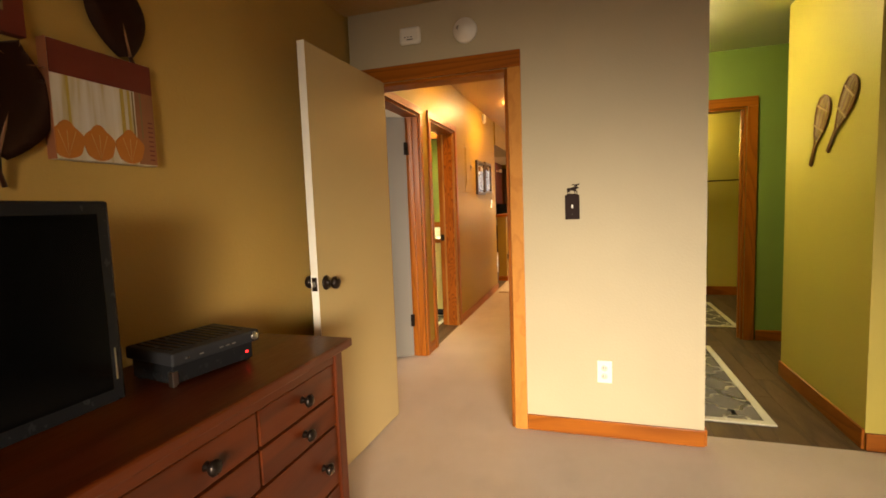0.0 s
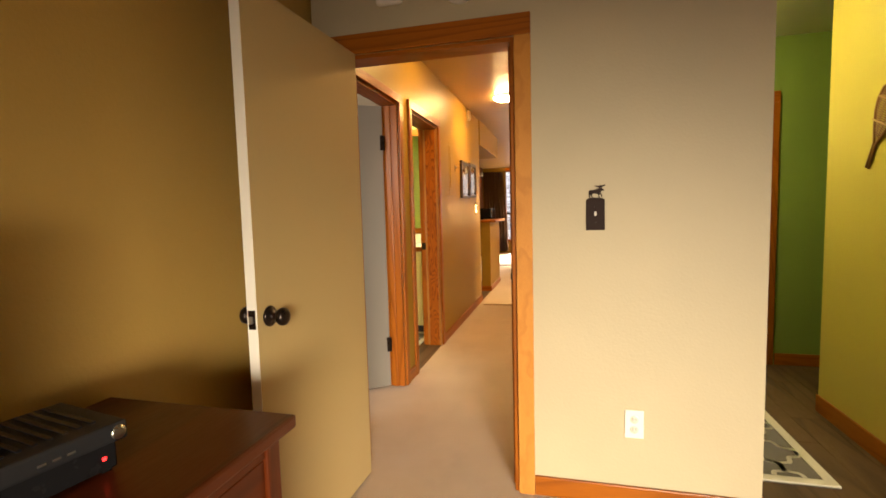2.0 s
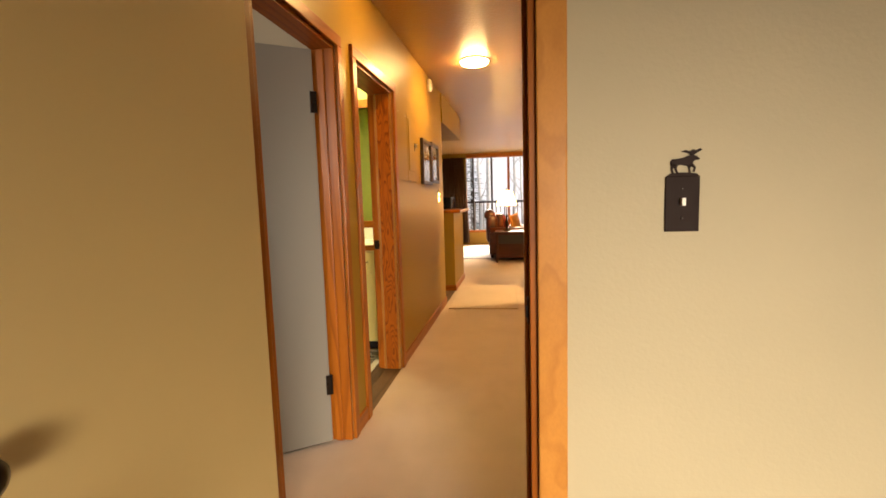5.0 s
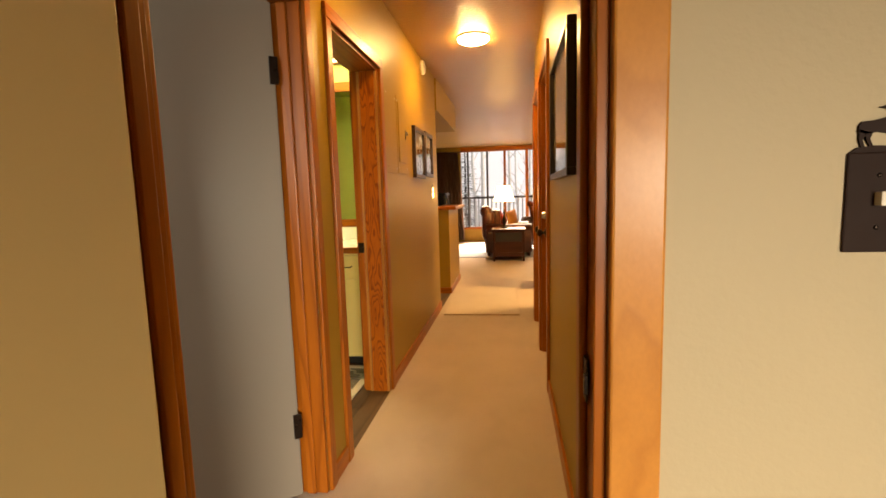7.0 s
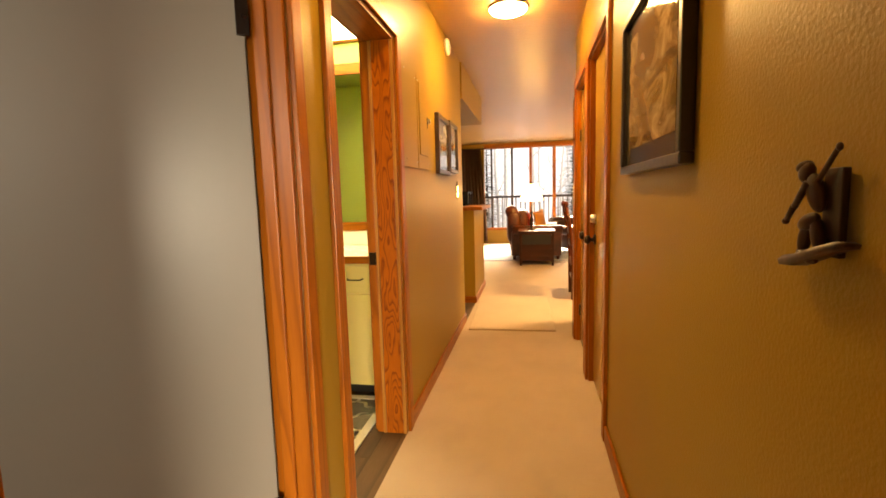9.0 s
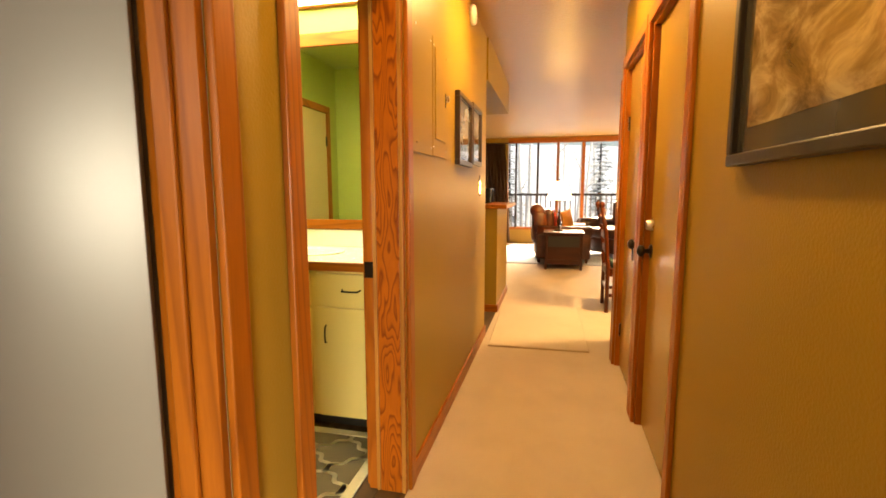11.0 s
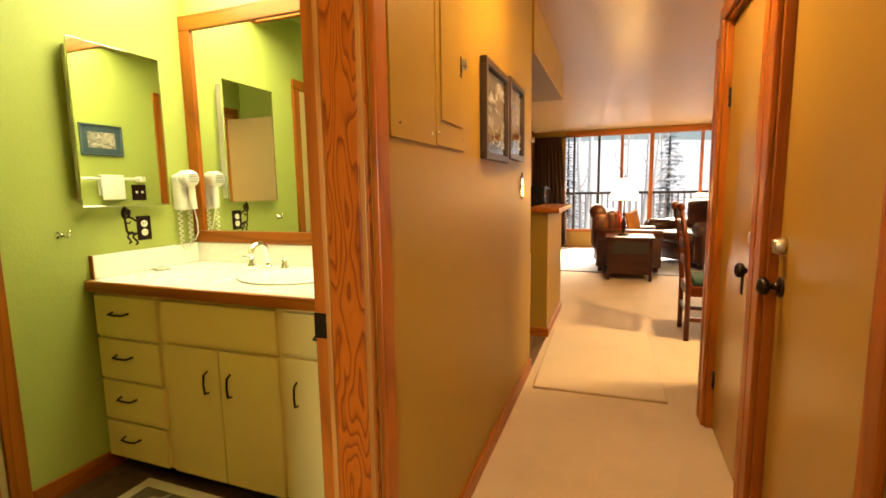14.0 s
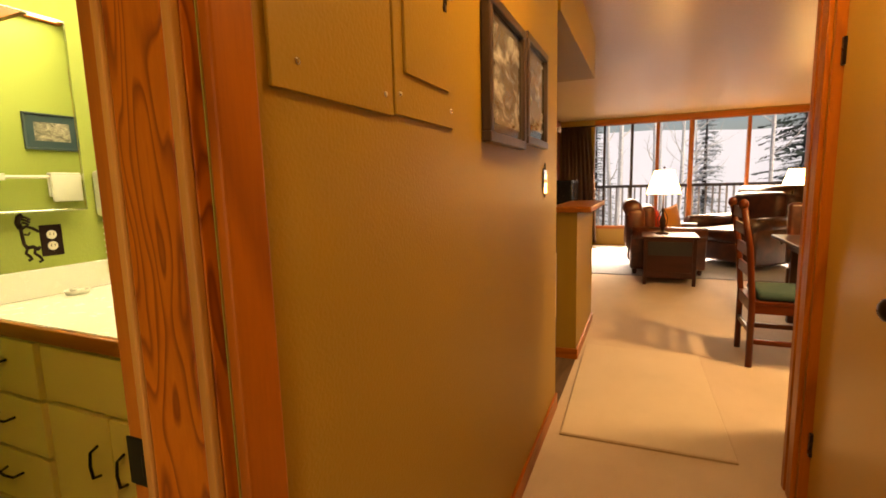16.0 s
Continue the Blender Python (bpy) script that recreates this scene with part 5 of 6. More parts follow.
# ---- living room things ----
# window frames and panes
win = thing("window_1", pose(0, WIN_Y, 0), "wide living room window of wood-framed panes", "window", kind="structure")
M_ALU = plain("dark_bronze_window_frame", (0.05, 0.035, 0.025), 0.4, 0.5)
MULL = [(-1.62, 0.04, M_ALU), (-1.125, 0.05, M_ALU), (-0.68, 0.06, M_FIR["z"]), (-0.125, 0.075, M_FIR["z"]), (0.765, 0.05, M_FIR["z"]), (1.62, 0.05, M_FIR["z"]), (2.4, 0.06, M_FIR["z"])]
for x, w, m in MULL:
    box_part("mullion", (x - w / 2, -0.05, WZ0, x + w / 2, 0.06, WZ1), m, win, 0.004)
box_part("window_sill", (WX0, -0.10, WZ0 - 0.03, WX1, 0.06, WZ0 + 0.025), M_FIR["x"], win, 0.004)
box_part("window_head", (WX0, -0.075, WZ1 - 0.03, WX1, 0.06, WZ1 + 0.075), M_FIR["x"], win, 0.004)
edges = [WX0] + [x for x, _, _ in MULL] + [WX1]
for a, b in zip(edges, edges[1:]):
    p = box_part("pane", (a, 0.0, WZ0 + 0.02, b, 0.006, WZ1 - 0.03), M_GLASS, win, 0)
    p.visible_shadow = False

curtain = thing("curtain", pose(-2.12, WIN_Y - 0.14, 0), "brown pleated curtain drawn back beside the window", "curtain")
bm = bmesh.new()
cols = 60
top = []
for i in range(cols + 1):
    u = i / cols
    y = 0.035 * math.sin(u * 2 * math.pi * 8) + 0.012 * math.sin(u * 41)
    spread = 0.30
    top.append((bm.verts.new((-spread + 2 * spread * u * 0.92, y, 2.30)), bm.verts.new((-spread + 2 * spread * u * 1.08, y * 1.4, 1.1)), bm.verts.new((-spread + 2 * spread * u * 1.15, y * 1.7, 0.06))))
for a, b in zip(top, top[1:]):
    for k in range(2):
        bm.faces.new((a[k], b[k], b[k + 1], a[k + 1])).smooth = True
bmesh.ops.solidify(bm, geom=list(bm.faces), thickness=0.004)
part("cloth", bm, M_CURTAIN, curtain)
bm = bmesh.new()
bm_tube(bm, (-0.32, 0.0, 2.31), (0.36, 0.0, 2.31), 0.012)
part("rod", bm, M_BRONZE, curtain)

# end table
tab = thing("end_table", pose(-0.58, 10.78, 0), "dark wooden end table with a black inset front", "table")
box_part("top", (-0.31, -0.29, 0.555, 0.31, 0.29, 0.588), M_DARKWOOD["x"], tab, 0.006)
box_part("body", (-0.28, -0.26, 0.10, 0.28, 0.26, 0.555), M_DARKWOOD["x"], tab, 0.004)
box_part("inset", (-0.235, -0.266, 0.36, 0.235, -0.259, 0.525), M_BLACK_KICK, tab, 0.002, "black inset front")
box_part("lower_rail", (-0.27, -0.268, 0.09, 0.27, -0.258, 0.16), M_DARKWOOD["x"], tab, 0.003)
for x in (-0.285, 0.245):
    for y in (-0.27, 0.23):
        box_part("leg", (x, y, 0, x + 0.04, y + 0.04, 0.555), M_DARKWOOD["z"], tab, 0.004)

M_SHADE = Mat("lit_lamp_shade", (0.9, 0.75, 0.5), 0.8)
M_SHADE.put(M_SHADE.p.inputs["Emission Color"], (1.0, 0.66, 0.24, 1))
M_SHADE.put(M_SHADE.p.inputs["Emission Strength"], 14.0)
M_SHADE = M_SHADE.m


def table_lamp(x, y, z, scale, label):
    l = thing("table_lamp", Matrix.Translation((x, y, z)) @ Matrix.Scale(scale, 4), label, "lamp")
    bm = bmesh.new()
    bm_lathe(bm, [(0.001, 0), (0.075, 0), (0.07, 0.015), (0.03, 0.03), (0.016, 0.06), (0.03, 0.11), (0.038, 0.16), (0.02, 0.22), (0.012, 0.27), (0.022, 0.30), (0.01, 0.33), (0.008, 0.52), (0.001, 0.52)])
    part("base", bm, M_IRON, l, "dark turned metal base")
    bm = bmesh.new()
    for s in (-1, 1):
        bm_path(bm, [(0, 0, 0.06), (s * 0.05, 0, 0.12), (s * 0.055, 0, 0.2), (s * 0.02, 0, 0.29)], 0.006, 8)
    part("scroll", bm, M_IRON, l)
    bm = bmesh.new()
    rows = [[bm.verts.new((r * math.cos(2 * math.pi * i / 32), r * math.sin(2 * math.pi * i / 32), h)) for i in range(32)] for r, h in ((0.195, 0.50), (0.165, 0.60), (0.125, 0.72), (0.11, 0.78))]
    for a, b in zip(rows, rows[1:]):
        for i in range(32):
            bm.faces.new((a[i], a[(i + 1) % 32], b[(i + 1) % 32], b[i])).smooth = True
    bmesh.ops.solidify(bm, geom=list(bm.faces), thickness=0.003)
    part("shade", bm, M_SHADE, l, "glowing cream shade")
    bm = bmesh.new()
    bm_tube(bm, (0, 0, 0.52), (0, 0, 0.80), 0.003)
    bmesh.ops.create_uvsphere(bm, u_segments=12, v_segments=8, radius=0.012, matrix=Matrix.Translation((0, 0, 0.815)))
    part("finial", bm, M_IRON, l)
    return l


table_lamp(-0.66, 10.80, 0.588, 1.0, "lit table lamp with a cream shade and dark scrolled base")


def puff(bm, x0, y0, z0, x1, y1, z1, r=0.06, sag=0.0):
    """A padded block with soft edges."""
    before = set(bm.verts)
    bm_box(bm, x0, y0, z0, x1, y1, z1, r, 4)
    for v in set(bm.verts) - before:
        n = noise.noise(v.co * 5.0) * 0.012
        v.co += Vector((n, n * 0.7, n * 0.8))
    for f in bm.faces:
        f.smooth = True


def armchair(m, leather_mat, label, wide=0.92):
    """A club chair that looks along +x of its pose."""
    c = thing("armchair", m, label, "armchair")
    w = wide / 2
    bm = bmesh.new()
    puff(bm, -0.42, -w + 0.06, 0.10, 0.44, w - 0.06, 0.33, 0.03)
    part("base", bm, leather_mat, c)
    bm = bmesh.new()
    puff(bm, -0.22, -w + 0.17, 0.33, 0.47, w - 0.17, 0.49, 0.06)
    part("seat_cushion", bm, leather_mat, c)
    bm = bmesh.new()
    puff(bm, -0.50, -w + 0.10, 0.30, -0.26, w - 0.10, 0.90, 0.09)
    bm_tube(bm, (-0.42, -w + 0.12, 0.88), (-0.42, w - 0.12, 0.88), 0.115, None, 20)
    part("backrest", bm, leather_mat, c, smooth=True)
    bm = bmesh.new()
    puff(bm, -0.30, -w + 0.18, 0.48, -0.13, w - 0.18, 0.92, 0.07)
    part("back_cushion", bm, leather_mat, c)
    for s in (-1, 1):
        bm = bmesh.new()
        puff(bm, -0.44, s * w - s * 0.17 if s > 0 else -w, 0.08, 0.46, s * w if s > 0 else -w + 0.17, 0.54, 0.04)
        bm_tube(bm, (-0.42, s * (w - 0.09), 0.54), (0.47, s * (w - 0.09), 0.54), 0.10, 0.095, 20)
        part("arm", bm, leather_mat, c, smooth=True)
    for x in (-0.38, 0.40):
        for y in (-w + 0.08, w - 0.08):
            bm = bmesh.new()
            bm_lathe(bm, [(0.001, 0), (0.022, 0), (0.03, 0.05), (0.026, 0.10), (0.001, 0.10)], (x, y, 0))
            part("foot", bm, M_DARKWOOD["z"], c, "turned dark wooden foot")
    return c


armchair(pose(-0.62, 11.58, 0, 0, 0, 4), M_LEATHER, "oxblood leather club chair beside the end table", 0.95)
armchair(pose(0.46, 12.25, 0, 0, 0, 222) @ Matrix.Scale(1.14, 4), M_LEATHER_BLK, "dark brown leather recliner by the window", 1.0)


def pillow(m, mat, label):
    p = thing("throw_pillow", m, label, "pillow", "pillows on the armchair")
    bm = bmesh.new()
    n = 12
    for side in (-1, 1):
        g = [[bm.verts.new((side * 0.065 * (1 - abs(2 * i / n - 1) ** 2.5) * (1 - abs(2 * j / n - 1) ** 2.5), 0.21 * (2 * i / n - 1) * (1 - 0.06 * (1 - abs(2 * j / n - 1))), 0.21 * (2 * j / n - 1) * (1 - 0.06 * (1 - abs(2 * i / n - 1))))) for j in range(n + 1)] for i in range(n + 1)]
        for i in range(n):
            for j in range(n):
                bm.faces.new((g[i][j], g[i + 1][j], g[i + 1][j + 1], g[i][j + 1])).smooth = True
    bmesh.ops.remove_doubles(bm, verts=bm.verts, dist=1e-4)
    part("cover", bm, mat, p)
    return p


pillow(pose(-0.72, 11.56, 0.70, 0, -14, 10), M_RED, "red woven throw pillow on the leather chair")
pillow(pose(-0.50, 11.78, 0.68, 8, -10, -30), M_AMBER, "amber woven throw pillow on the leather chair")

# dining chair, high-backed chair and table
chair = thing("dining_chair", pose(-0.2, 8.19, 0), "dark reddish wooden dining chair with a green tufted cushion", "chair")
for y in (-0.21, 0.21):
    bm = bmesh.new()
    bm_path(bm, [(0, y, 0.0), (0.0, y, 0.45), (-0.03, y, 0.80), (-0.075, y, 1.06)], 0.021, 10)
    bmesh.ops.create_uvsphere(bm, u_segments=12, v_segments=8, radius=0.030, matrix=Matrix.Translation((-0.08, y, 1.085)) @ Matrix.Diagonal((1, 0.8, 1.2, 1)))
    part("rear_post", bm, M_CHERRY["z"], chair, smooth=True)
    box_part("front_leg", (0.385, y - 0.02, 0, 0.425, y + 0.02, 0.43), M_CHERRY["z"], chair, 0.004)
    box_part("side_rail", (0.0, y - 0.012, 0.37, 0.40, y + 0.012, 0.43), M_CHERRY["x"], chair, 0.003)
    box_part("stretcher", (0.0, y - 0.01, 0.16, 0.40, y + 0.01, 0.195), M_CHERRY["x"], chair, 0.003)
box_part("front_rail", (0.395, -0.20, 0.37, 0.415, 0.20, 0.43), M_CHERRY["y"], chair, 0.003)
box_part("rear_rail", (-0.01, -0.20, 0.37, 0.01, 0.20, 0.43), M_CHERRY["y"], chair, 0.003)
box_part("rear_stretcher", (-0.01, -0.20, 0.22, 0.01, 0.20, 0.255), M_CHERRY["y"], chair, 0.003)
for z, x in ((0.60, -0.015), (0.74, -0.03), (0.88, -0.05), (0.99, -0.065)):
    box_part("back_slat", (x - 0.009, -0.20, z, x + 0.009, 0.20, z + 0.075), M_CHERRY["y"], chair, 0.004)
box_part("seat", (-0.01, -0.225, 0.43, 0.435, 0.225, 0.45), M_CHERRY["y"], chair, 0.004)
cush = thing("seat_cushion", pose(0.02, 8.19, 0.45), "dark green tufted cushion on the dining chair", "cushion")
bm = bmesh.new()
puff(bm, -0.19, -0.20, 0.0, 0.19, 0.20, 0.055, 0.024)
for v in bm.verts:
    if v.co.z > 0.03:
        v.co.z += 0.007 * math.sin(v.co.x * 50) * math.sin(v.co.y * 50)
part("cover", bm, M_CUSHION, cush)

table = thing("dining_table", pose(0.95, 8.75, 0), "dark wooden dining table", "table")
box_part("top", (-0.78, -0.62, 0.722, 0.78, 0.62, 0.752), M_DARKWOOD["x"], table, 0.008)
box_part("apron", (-0.68, -0.52, 0.64, 0.68, 0.52, 0.722), M_DARKWOOD["x"], table, 0.003)
for x in (-0.66, 0.60):
    for y in (-0.50, 0.44):
        box_part("leg", (x, y, 0, x + 0.06, y + 0.06, 0.722), M_DARKWOOD["z"], table, 0.006)
hb = thing("high_back_chair", pose(0.62, 9.62, 0), "dark leather high-backed chair at the far side of the table", "chair")
bm = bmesh.new()
puff(bm, -0.27, -0.02, 0.44, 0.27, 0.07, 1.02, 0.035)
part("backrest", bm, M_LEATHER, hb)
bm = bmesh.new()
puff(bm, -0.26, -0.46, 0.40, 0.26, 0.0, 0.49, 0.035)
part("seat", bm, M_LEATHER, hb)
for x in (-0.25, 0.21):
    for y in (-0.45, 0.02):
        box_part("leg", (x, y, 0, x + 0.04, y + 0.04, 0.41), M_DARKWOOD["z"], hb, 0.004)

st = thing("side_table", pose(1.28, 13.35, 0), "small dark side table by the window", "table")
box_part("top", (-0.22, -0.22, 0.60, 0.22, 0.22, 0.63), M_DARKWOOD["x"], st, 0.005)
for x in (-0.2, 0.16):
    for y in (-0.2, 0.16):
        box_part("leg", (x, y, 0, x + 0.04, y + 0.04, 0.60), M_DARKWOOD["z"], st, 0.003)
table_lamp(1.28, 13.32, 0.63, 0.95, "lit table lamp with a cream shade by the window")

rug = thing("area_rug", pose(-0.2, 12.4, 0), "slate blue area rug under the leather chairs", "rug")
box_part("carpet_sheet", (-1.5, -1.35, 0.0, 1.8, 1.45, 0.012), M_AREA_RUG, rug, 0.004)
reg = thing("floor_register", pose(-1.78, 13.75, 0), "brown metal floor register by the window", "vent")
box_part("frame", (-0.17, -0.06, 0.0, 0.17, 0.06, 0.012), M_BRONZE, reg, 0.003)
for k in range(12):
    box_part("slat", (-0.15 + k * 0.026, -0.045, 0.011, -0.138 + k * 0.026, 0.045, 0.016), M_IRON, reg, 0)

media = thing("media_cabinet", pose(-2.16, 12.95, 0), "low dark wooden media cabinet by the panelled wall", "cabinet")
box_part("body", (-0.25, -0.5, 0.06, 0.24, 0.5, 0.70), M_DARKWOOD["y"], media, 0.005)
box_part("top", (-0.26, -0.52, 0.70, 0.26, 0.52, 0.73), M_DARKWOOD["y"], media, 0.005)
for y in (-0.49, 0.005):
    box_part("cabinet_door", (0.24, y, 0.10, 0.255, y + 0.485, 0.67), M_DARKWOOD["z"], media, 0.004)
for x in (-0.22, 0.16):
    for y in (-0.46, 0.40):
        box_part("foot", (x, y, 0, x + 0.06, y + 0.06, 0.06), M_DARKWOOD["z"], media, 0.003)
tv2 = thing("television", pose(-2.16, 12.95, 0.73), "black box television on the media cabinet", "television")
box_part("body", (-0.2, -0.36, 0.02, 0.16, 0.36, 0.56), M_BLACK, tv2, 0.02)
box_part("screen", (0.158, -0.31, 0.08, 0.165, 0.31, 0.51), M_SCREEN, tv2, 0.004)
box_part("foot", (-0.18, -0.3, 0.0, 0.12, 0.3, 0.02), M_BLACK, tv2, 0.004)
spot = thing("spot_lamp", pose(LIV_X0, 13.2, 2.2), "small white spot lamp on the panelled wall", "wall light")
bm = bmesh.new()
bm_lathe(bm, [(0.001, 0), (0.04, 0), (0.04, 0.012), (0.012, 0.016), (0.012, 0.06), (0.045, 0.09), (0.055, 0.15), (0.001, 0.15)], (0, 0, 0), "x", 20)
part("body", bm, M_WHITE, spot)


# ---- outdoors ----
M_SNOW = Mat("snow", (0.80, 0.82, 0.86), 0.7)
M_SNOW.bump(M_SNOW.noise(M_SNOW.coords(), 3.0, 4), 0.5, 0.2)
M_SNOW = M_SNOW.m
M_BARK = Mat("aspen_bark", (0.5, 0.48, 0.43), 0.8)
knots = M_BARK.noise(M_BARK.coords((1, 1, 5)), 5.0, 4)
M_BARK.colour(M_BARK.ramp(knots, [(0.24, (0.12, 0.11, 0.10)), (0.34, (0.55, 0.53, 0.50)), (0.7, (0.72, 0.70, 0.66))]))
M_BARK = M_BARK.m
M_NEEDLE = Mat("spruce_needles", (0.045, 0.075, 0.05), 0.8)
M_NEEDLE.colour(M_NEEDLE.mix(M_NEEDLE.add("NewGeometry").outputs["Random Per Island"], (0.03, 0.06, 0.04), (0.11, 0.13, 0.10)))
M_NEEDLE = M_NEEDLE.m
# Needles paled by snow dust and by overexposure put into the colour.
M_WASHED_NEEDLE = Mat("washed_out_spruce_needles", (0.3, 0.34, 0.33), 0.8)
M_WASHED_NEEDLE.colour(M_WASHED_NEEDLE.mix(M_WASHED_NEEDLE.add("NewGeometry").outputs["Random Per Island"], (0.16, 0.20, 0.18), (0.52, 0.56, 0.57)))
M_WASHED_NEEDLE = M_WASHED_NEEDLE.m

# Snowy ground; its steep far rise stands in for overexposed white sky.
bm = bmesh.new()
n = 40
grid = [[None] * (n + 1) for _ in range(n + 1)]
for i in range(n + 1):
    for j in range(n + 1):
        x, y = -900 + 1800 * i / n, -900 + 1800 * j / n
        grid[i][j] = bm.verts.new((x, y, -3.2 + (0 if math.hypot(x, y) < 60 else 0.24 * min(140, math.hypot(x, y) - 60) * (0.6 + 0.4 * noise.noise(Vector((x, y, 0)) * 0.01)))))
for i in range(n):
    for j in range(n):
        bm.faces.new((grid[i][j], grid[i + 1][j], grid[i + 1][j + 1], grid[i][j + 1])).smooth = True
structure("ground", bm, M_SNOW, "snow covered ground, with an added hillside for blown-out sky")

deck = thing("balcony", pose(0, 0, 0), "snowy wooden balcony with a dark rail and pale pickets", "balcony")
box_part("deck", (-3.2, WIN_Y + 0.12, -0.16, 4.0, 15.75, -0.02), M_SNOW, deck, 0.01, "snow covered deck boards")
M_RAILDARK = wood("weathered_dark_rail", (0.025, 0.02, 0.018), (0.07, 0.055, 0.045), "x", 0.6, 4.0)
M_PICKET = wood("weathered_pale_picket", (0.20, 0.19, 0.18), (0.42, 0.41, 0.39), "z", 0.7, 4.0)
box_part("top_rail", (-3.2, 15.55, 1.10, 4.0, 15.66, 1.16), M_RAILDARK, deck, 0.006)
box_part("bottom_rail", (-3.2, 15.58, 0.10, 4.0, 15.63, 0.17), M_RAILDARK, deck, 0.004)
x = -3.1
while x < 3.9:
    box_part("picket", (x, 15.59, 0.17, x + 0.035, 15.62, 1.10), M_PICKET, deck, 0)
    x += 0.125


def limb(bm, a, d, length, r, depth):
    pts, p, d = [Vector(a)], Vector(a), Vector(d).normalized()
    for i in range(4):
        d = (d + Vector((random.uniform(-1, 1), random.uniform(-1, 1), random.uniform(-0.3, 0.7))) * 0.22).normalized()
        p = p + d * length / 4
        pts.append(p)
        if depth and i > 0:
            limb(bm, p, d + Vector((random.uniform(-1, 1), random.uniform(-1, 1), 0.3)), length * 0.5, r * 0.45, depth - 1)
    for i, (u, v) in enumerate(zip(pts, pts[1:])):
        bm_tube(bm, u, v, r * (1 - i * 0.22), r * (1 - (i + 1) * 0.22), 6, False)


def aspen(x, y, high):
    t = thing("aspen_tree", pose(x, y, -3.2), "bare pale-barked aspen standing in snow", "tree", "aspens behind the balcony")
    bm = bmesh.new()
    lean = Vector((random.uniform(-0.04, 0.04), random.uniform(-0.04, 0.04), 1))
    pts = [lean * high * i / 6 + Vector((random.uniform(-0.06, 0.06), random.uniform(-0.06, 0.06), 0)) * (i > 0) for i in range(7)]
    r = random.uniform(0.07, 0.13)
    for i, (a, b) in enumerate(zip(pts, pts[1:])):
        bm_tube(bm, a, b, r * (1 - i * 0.13), r * (1 - (i + 1) * 0.13), 8, False)
    part("trunk", bm, M_BARK, t, "pale knotted trunk")
    bm = bmesh.new()
    for i in range(10):
        z = high * random.uniform(0.38, 0.97)
        a = random.uniform(0, 6.28)
        limb(bm, lean * z, (math.cos(a), math.sin(a), 0.7), random.uniform(0.7, 1.5), r * 0.3, 1)
    part("crown", bm, M_BARK, t, "bare twiggy crown")
    return t


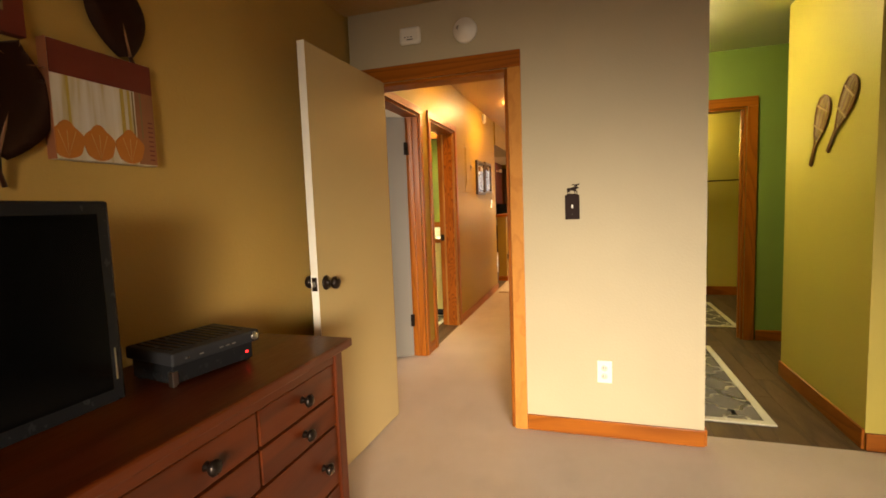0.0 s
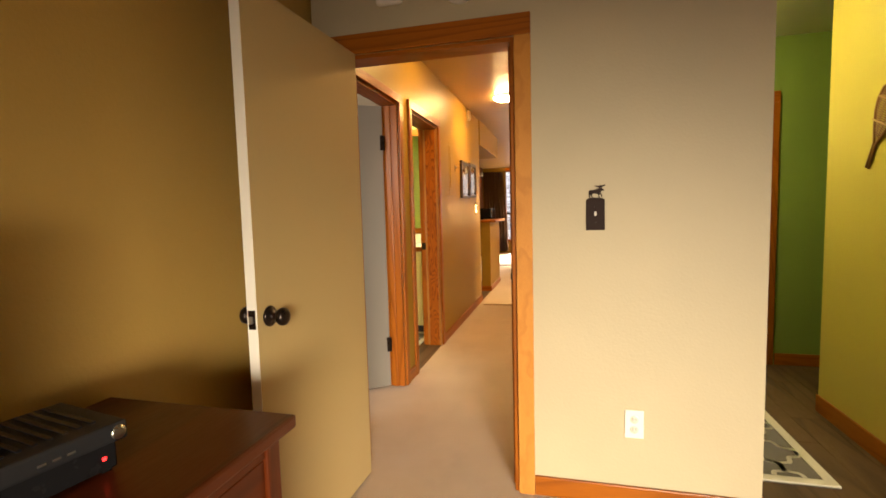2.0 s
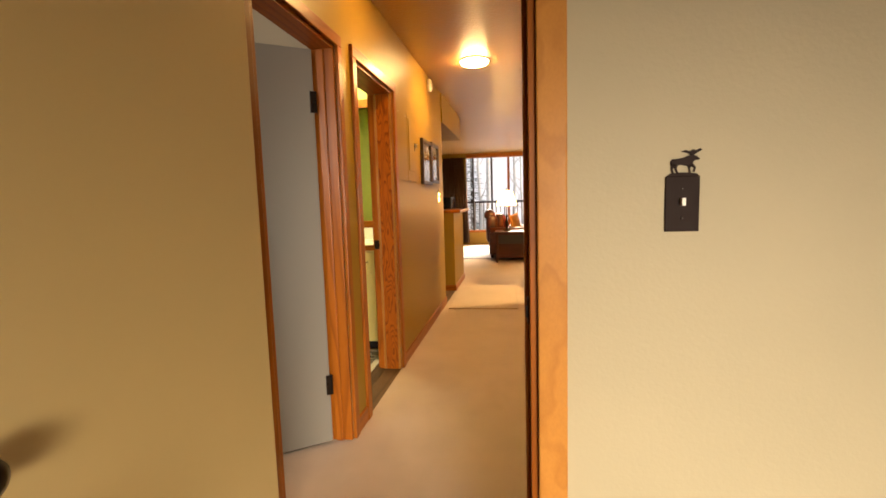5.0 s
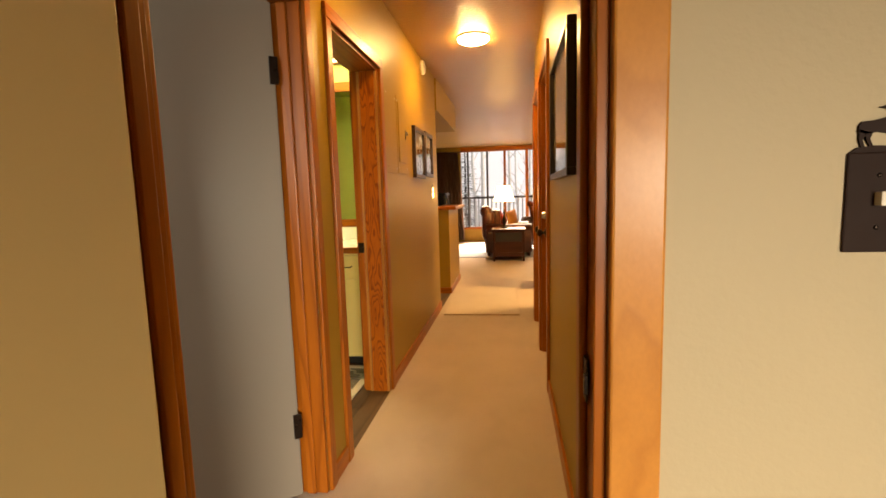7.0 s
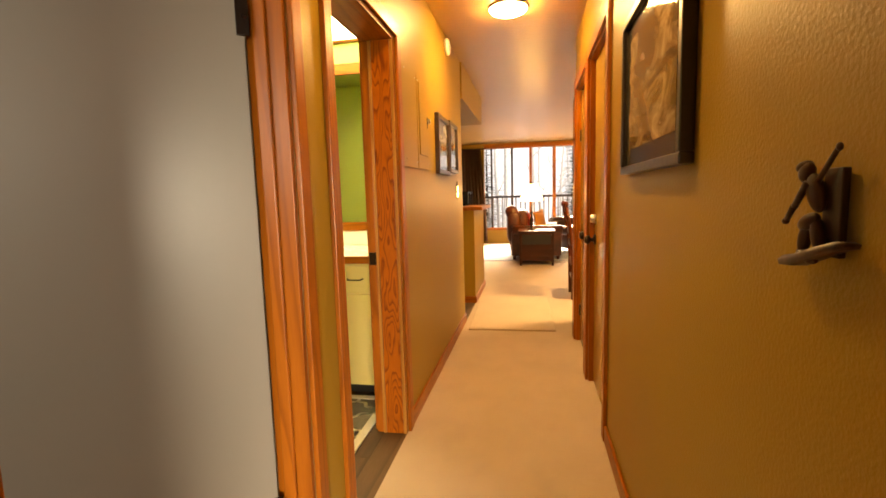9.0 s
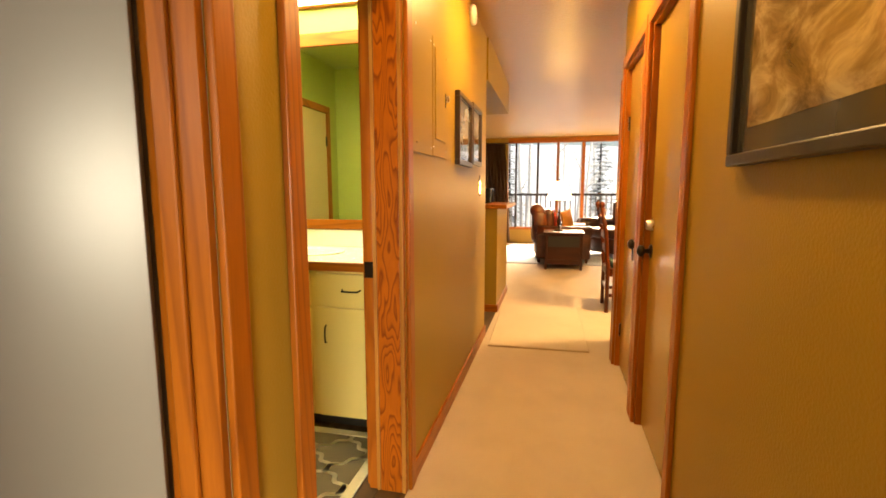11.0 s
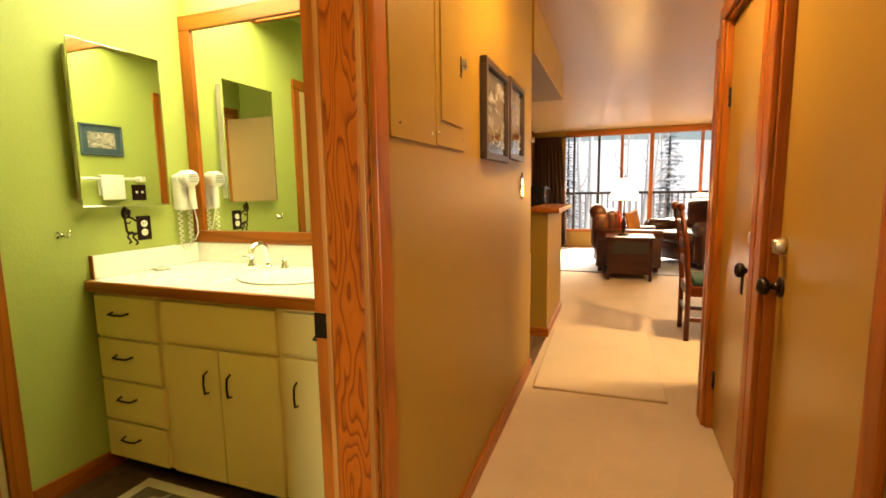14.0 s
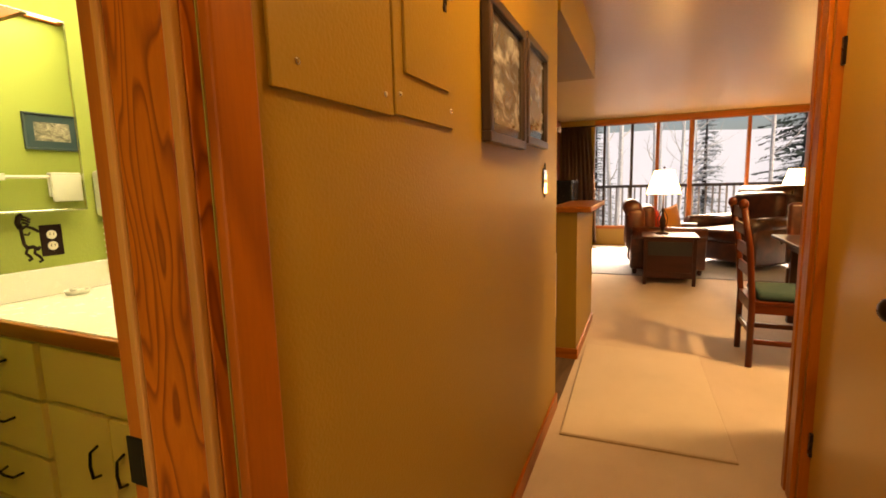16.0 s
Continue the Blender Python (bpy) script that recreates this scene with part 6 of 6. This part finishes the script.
def spruce(x, y, high, spread, snowy, needle, name="spruce_tree", label="snow-dusted spruce standing behind the balcony"):
    t = thing(name, pose(x, y, -3.2), label, "tree")
    bm = bmesh.new()
    bm_tube(bm, (0, 0, 0), (0, 0, high), 0.16, 0.015, 8)
    part("trunk", bm, plain("dark_bark", (0.06, 0.045, 0.035), 0.9), t)
    verts, faces, sv, sf = [], [], [], []

    def blade(store, fs, p, d, up, length, w):
        side = d.cross(up).normalized() * w
        b = len(store)
        q = p + d * length
        store.extend([p - side * 0.4, p + side * 0.4, q + side, q + d * length * 0.2, q - side])
        fs.append((b, b + 1, b + 2, b + 3, b + 4))

    z = 0.6
    while z < high * 0.985:
        reach = spread * (1 - z / high) ** 0.85 * random.uniform(0.8, 1.15)
        for k in range(7):
            a = random.uniform(0, 6.28)
            d = Vector((math.cos(a), math.sin(a), -0.28 + 0.3 * z / high)).normalized()
            steps = max(2, int(reach / 0.13))
            for s in range(steps):
                p = Vector((0, 0, z)) + d * reach * (s + 0.4) / steps
                for sgn in (-1, 1):
                    dd = (d + sgn * d.cross(Vector((0, 0, 1))) * random.uniform(0.5, 1.0) + Vector((0, 0, random.uniform(-0.35, 0.1)))).normalized()
                    blade(verts, faces, p, dd, Vector((random.uniform(-0.4, 0.4), 0, 1)), random.uniform(0.14, 0.28), random.uniform(0.03, 0.06))
                if random.random() < snowy:
                    blade(sv, sf, p + Vector((0, 0, 0.04)), d, Vector((random.uniform(-0.3, 0.3), 0, 1)), 0.2, 0.08)
        z += 0.16
    for nm, vv, ff, mm, lab in (("crown", verts, faces, needle, "dense needle crown"), ("snow_load", sv, sf, M_SNOW, "snow lying on the boughs")):
        if vv:
            me = bpy.data.meshes.new(nm)
            me.from_pydata([tuple(v) for v in vv], [], ff)
            me.materials.append(mm)
            o = new(nm, me)
            o.parent = t
            tagged(o, lab)
    return t


random.seed(7)
for k in range(15):
    aspen(random.uniform(-7, 9), random.uniform(19, 33), random.uniform(8, 13))
aspen(1.95, 18.2, 10.5)
spruce(1.25, 25.5, 7.4, 1.5, 1.0, M_WASHED_NEEDLE)
spruce(3.2, 20.5, 11.5, 2.1, 0.05, M_NEEDLE, "pine_tree", "large dark pine standing near the balcony")
spruce(-3.6, 34.0, 8.5, 2.0, 0.4, M_WASHED_NEEDLE)
spruce(6.5, 33.0, 10.0, 2.2, 0.3, M_WASHED_NEEDLE)


# ---- floor planks ----
def planks(floor_name, x0, y0, x1, y1, wide=0.15, long=1.22):
    """Loose planks laid along y on one floor, as parts of it."""
    owner = bpy.data.objects[floor_name]
    shared = {}
    i = 0
    x = x0
    while x < x1 - 0.01:
        w = min(wide, x1 - x)
        y = y0 - (0.0, 0.61, 0.30, 0.92)[i % 4]
        while y < y1 - 0.01:
            a, b = max(y, y0), min(y + long, y1)
            if b - a > 0.02:
                key = (round(w, 3), round(b - a, 3))
                if key not in shared:
                    bm = bmesh.new()
                    bm_box(bm, 0.0008, 0.0008, -0.008, w - 0.0008, b - a - 0.0008, 0.0, 0.0008, 1)
                    shared[key] = mesh_of("plank", bm, M_VINYL)
                o = new("plank", shared[key])
                o.location = (x, a, 0)
                o.parent = owner
            y += long
        x += wide
        i += 1


planks("floor_alcove", 0.16, 2.79, 2.8, 6.82)
planks("floor_bathroom", BX0, 3.93, XL, 5.77)
planks("floor_kitchen_passage", -2.6, 6.93, -1.29, 8.76)
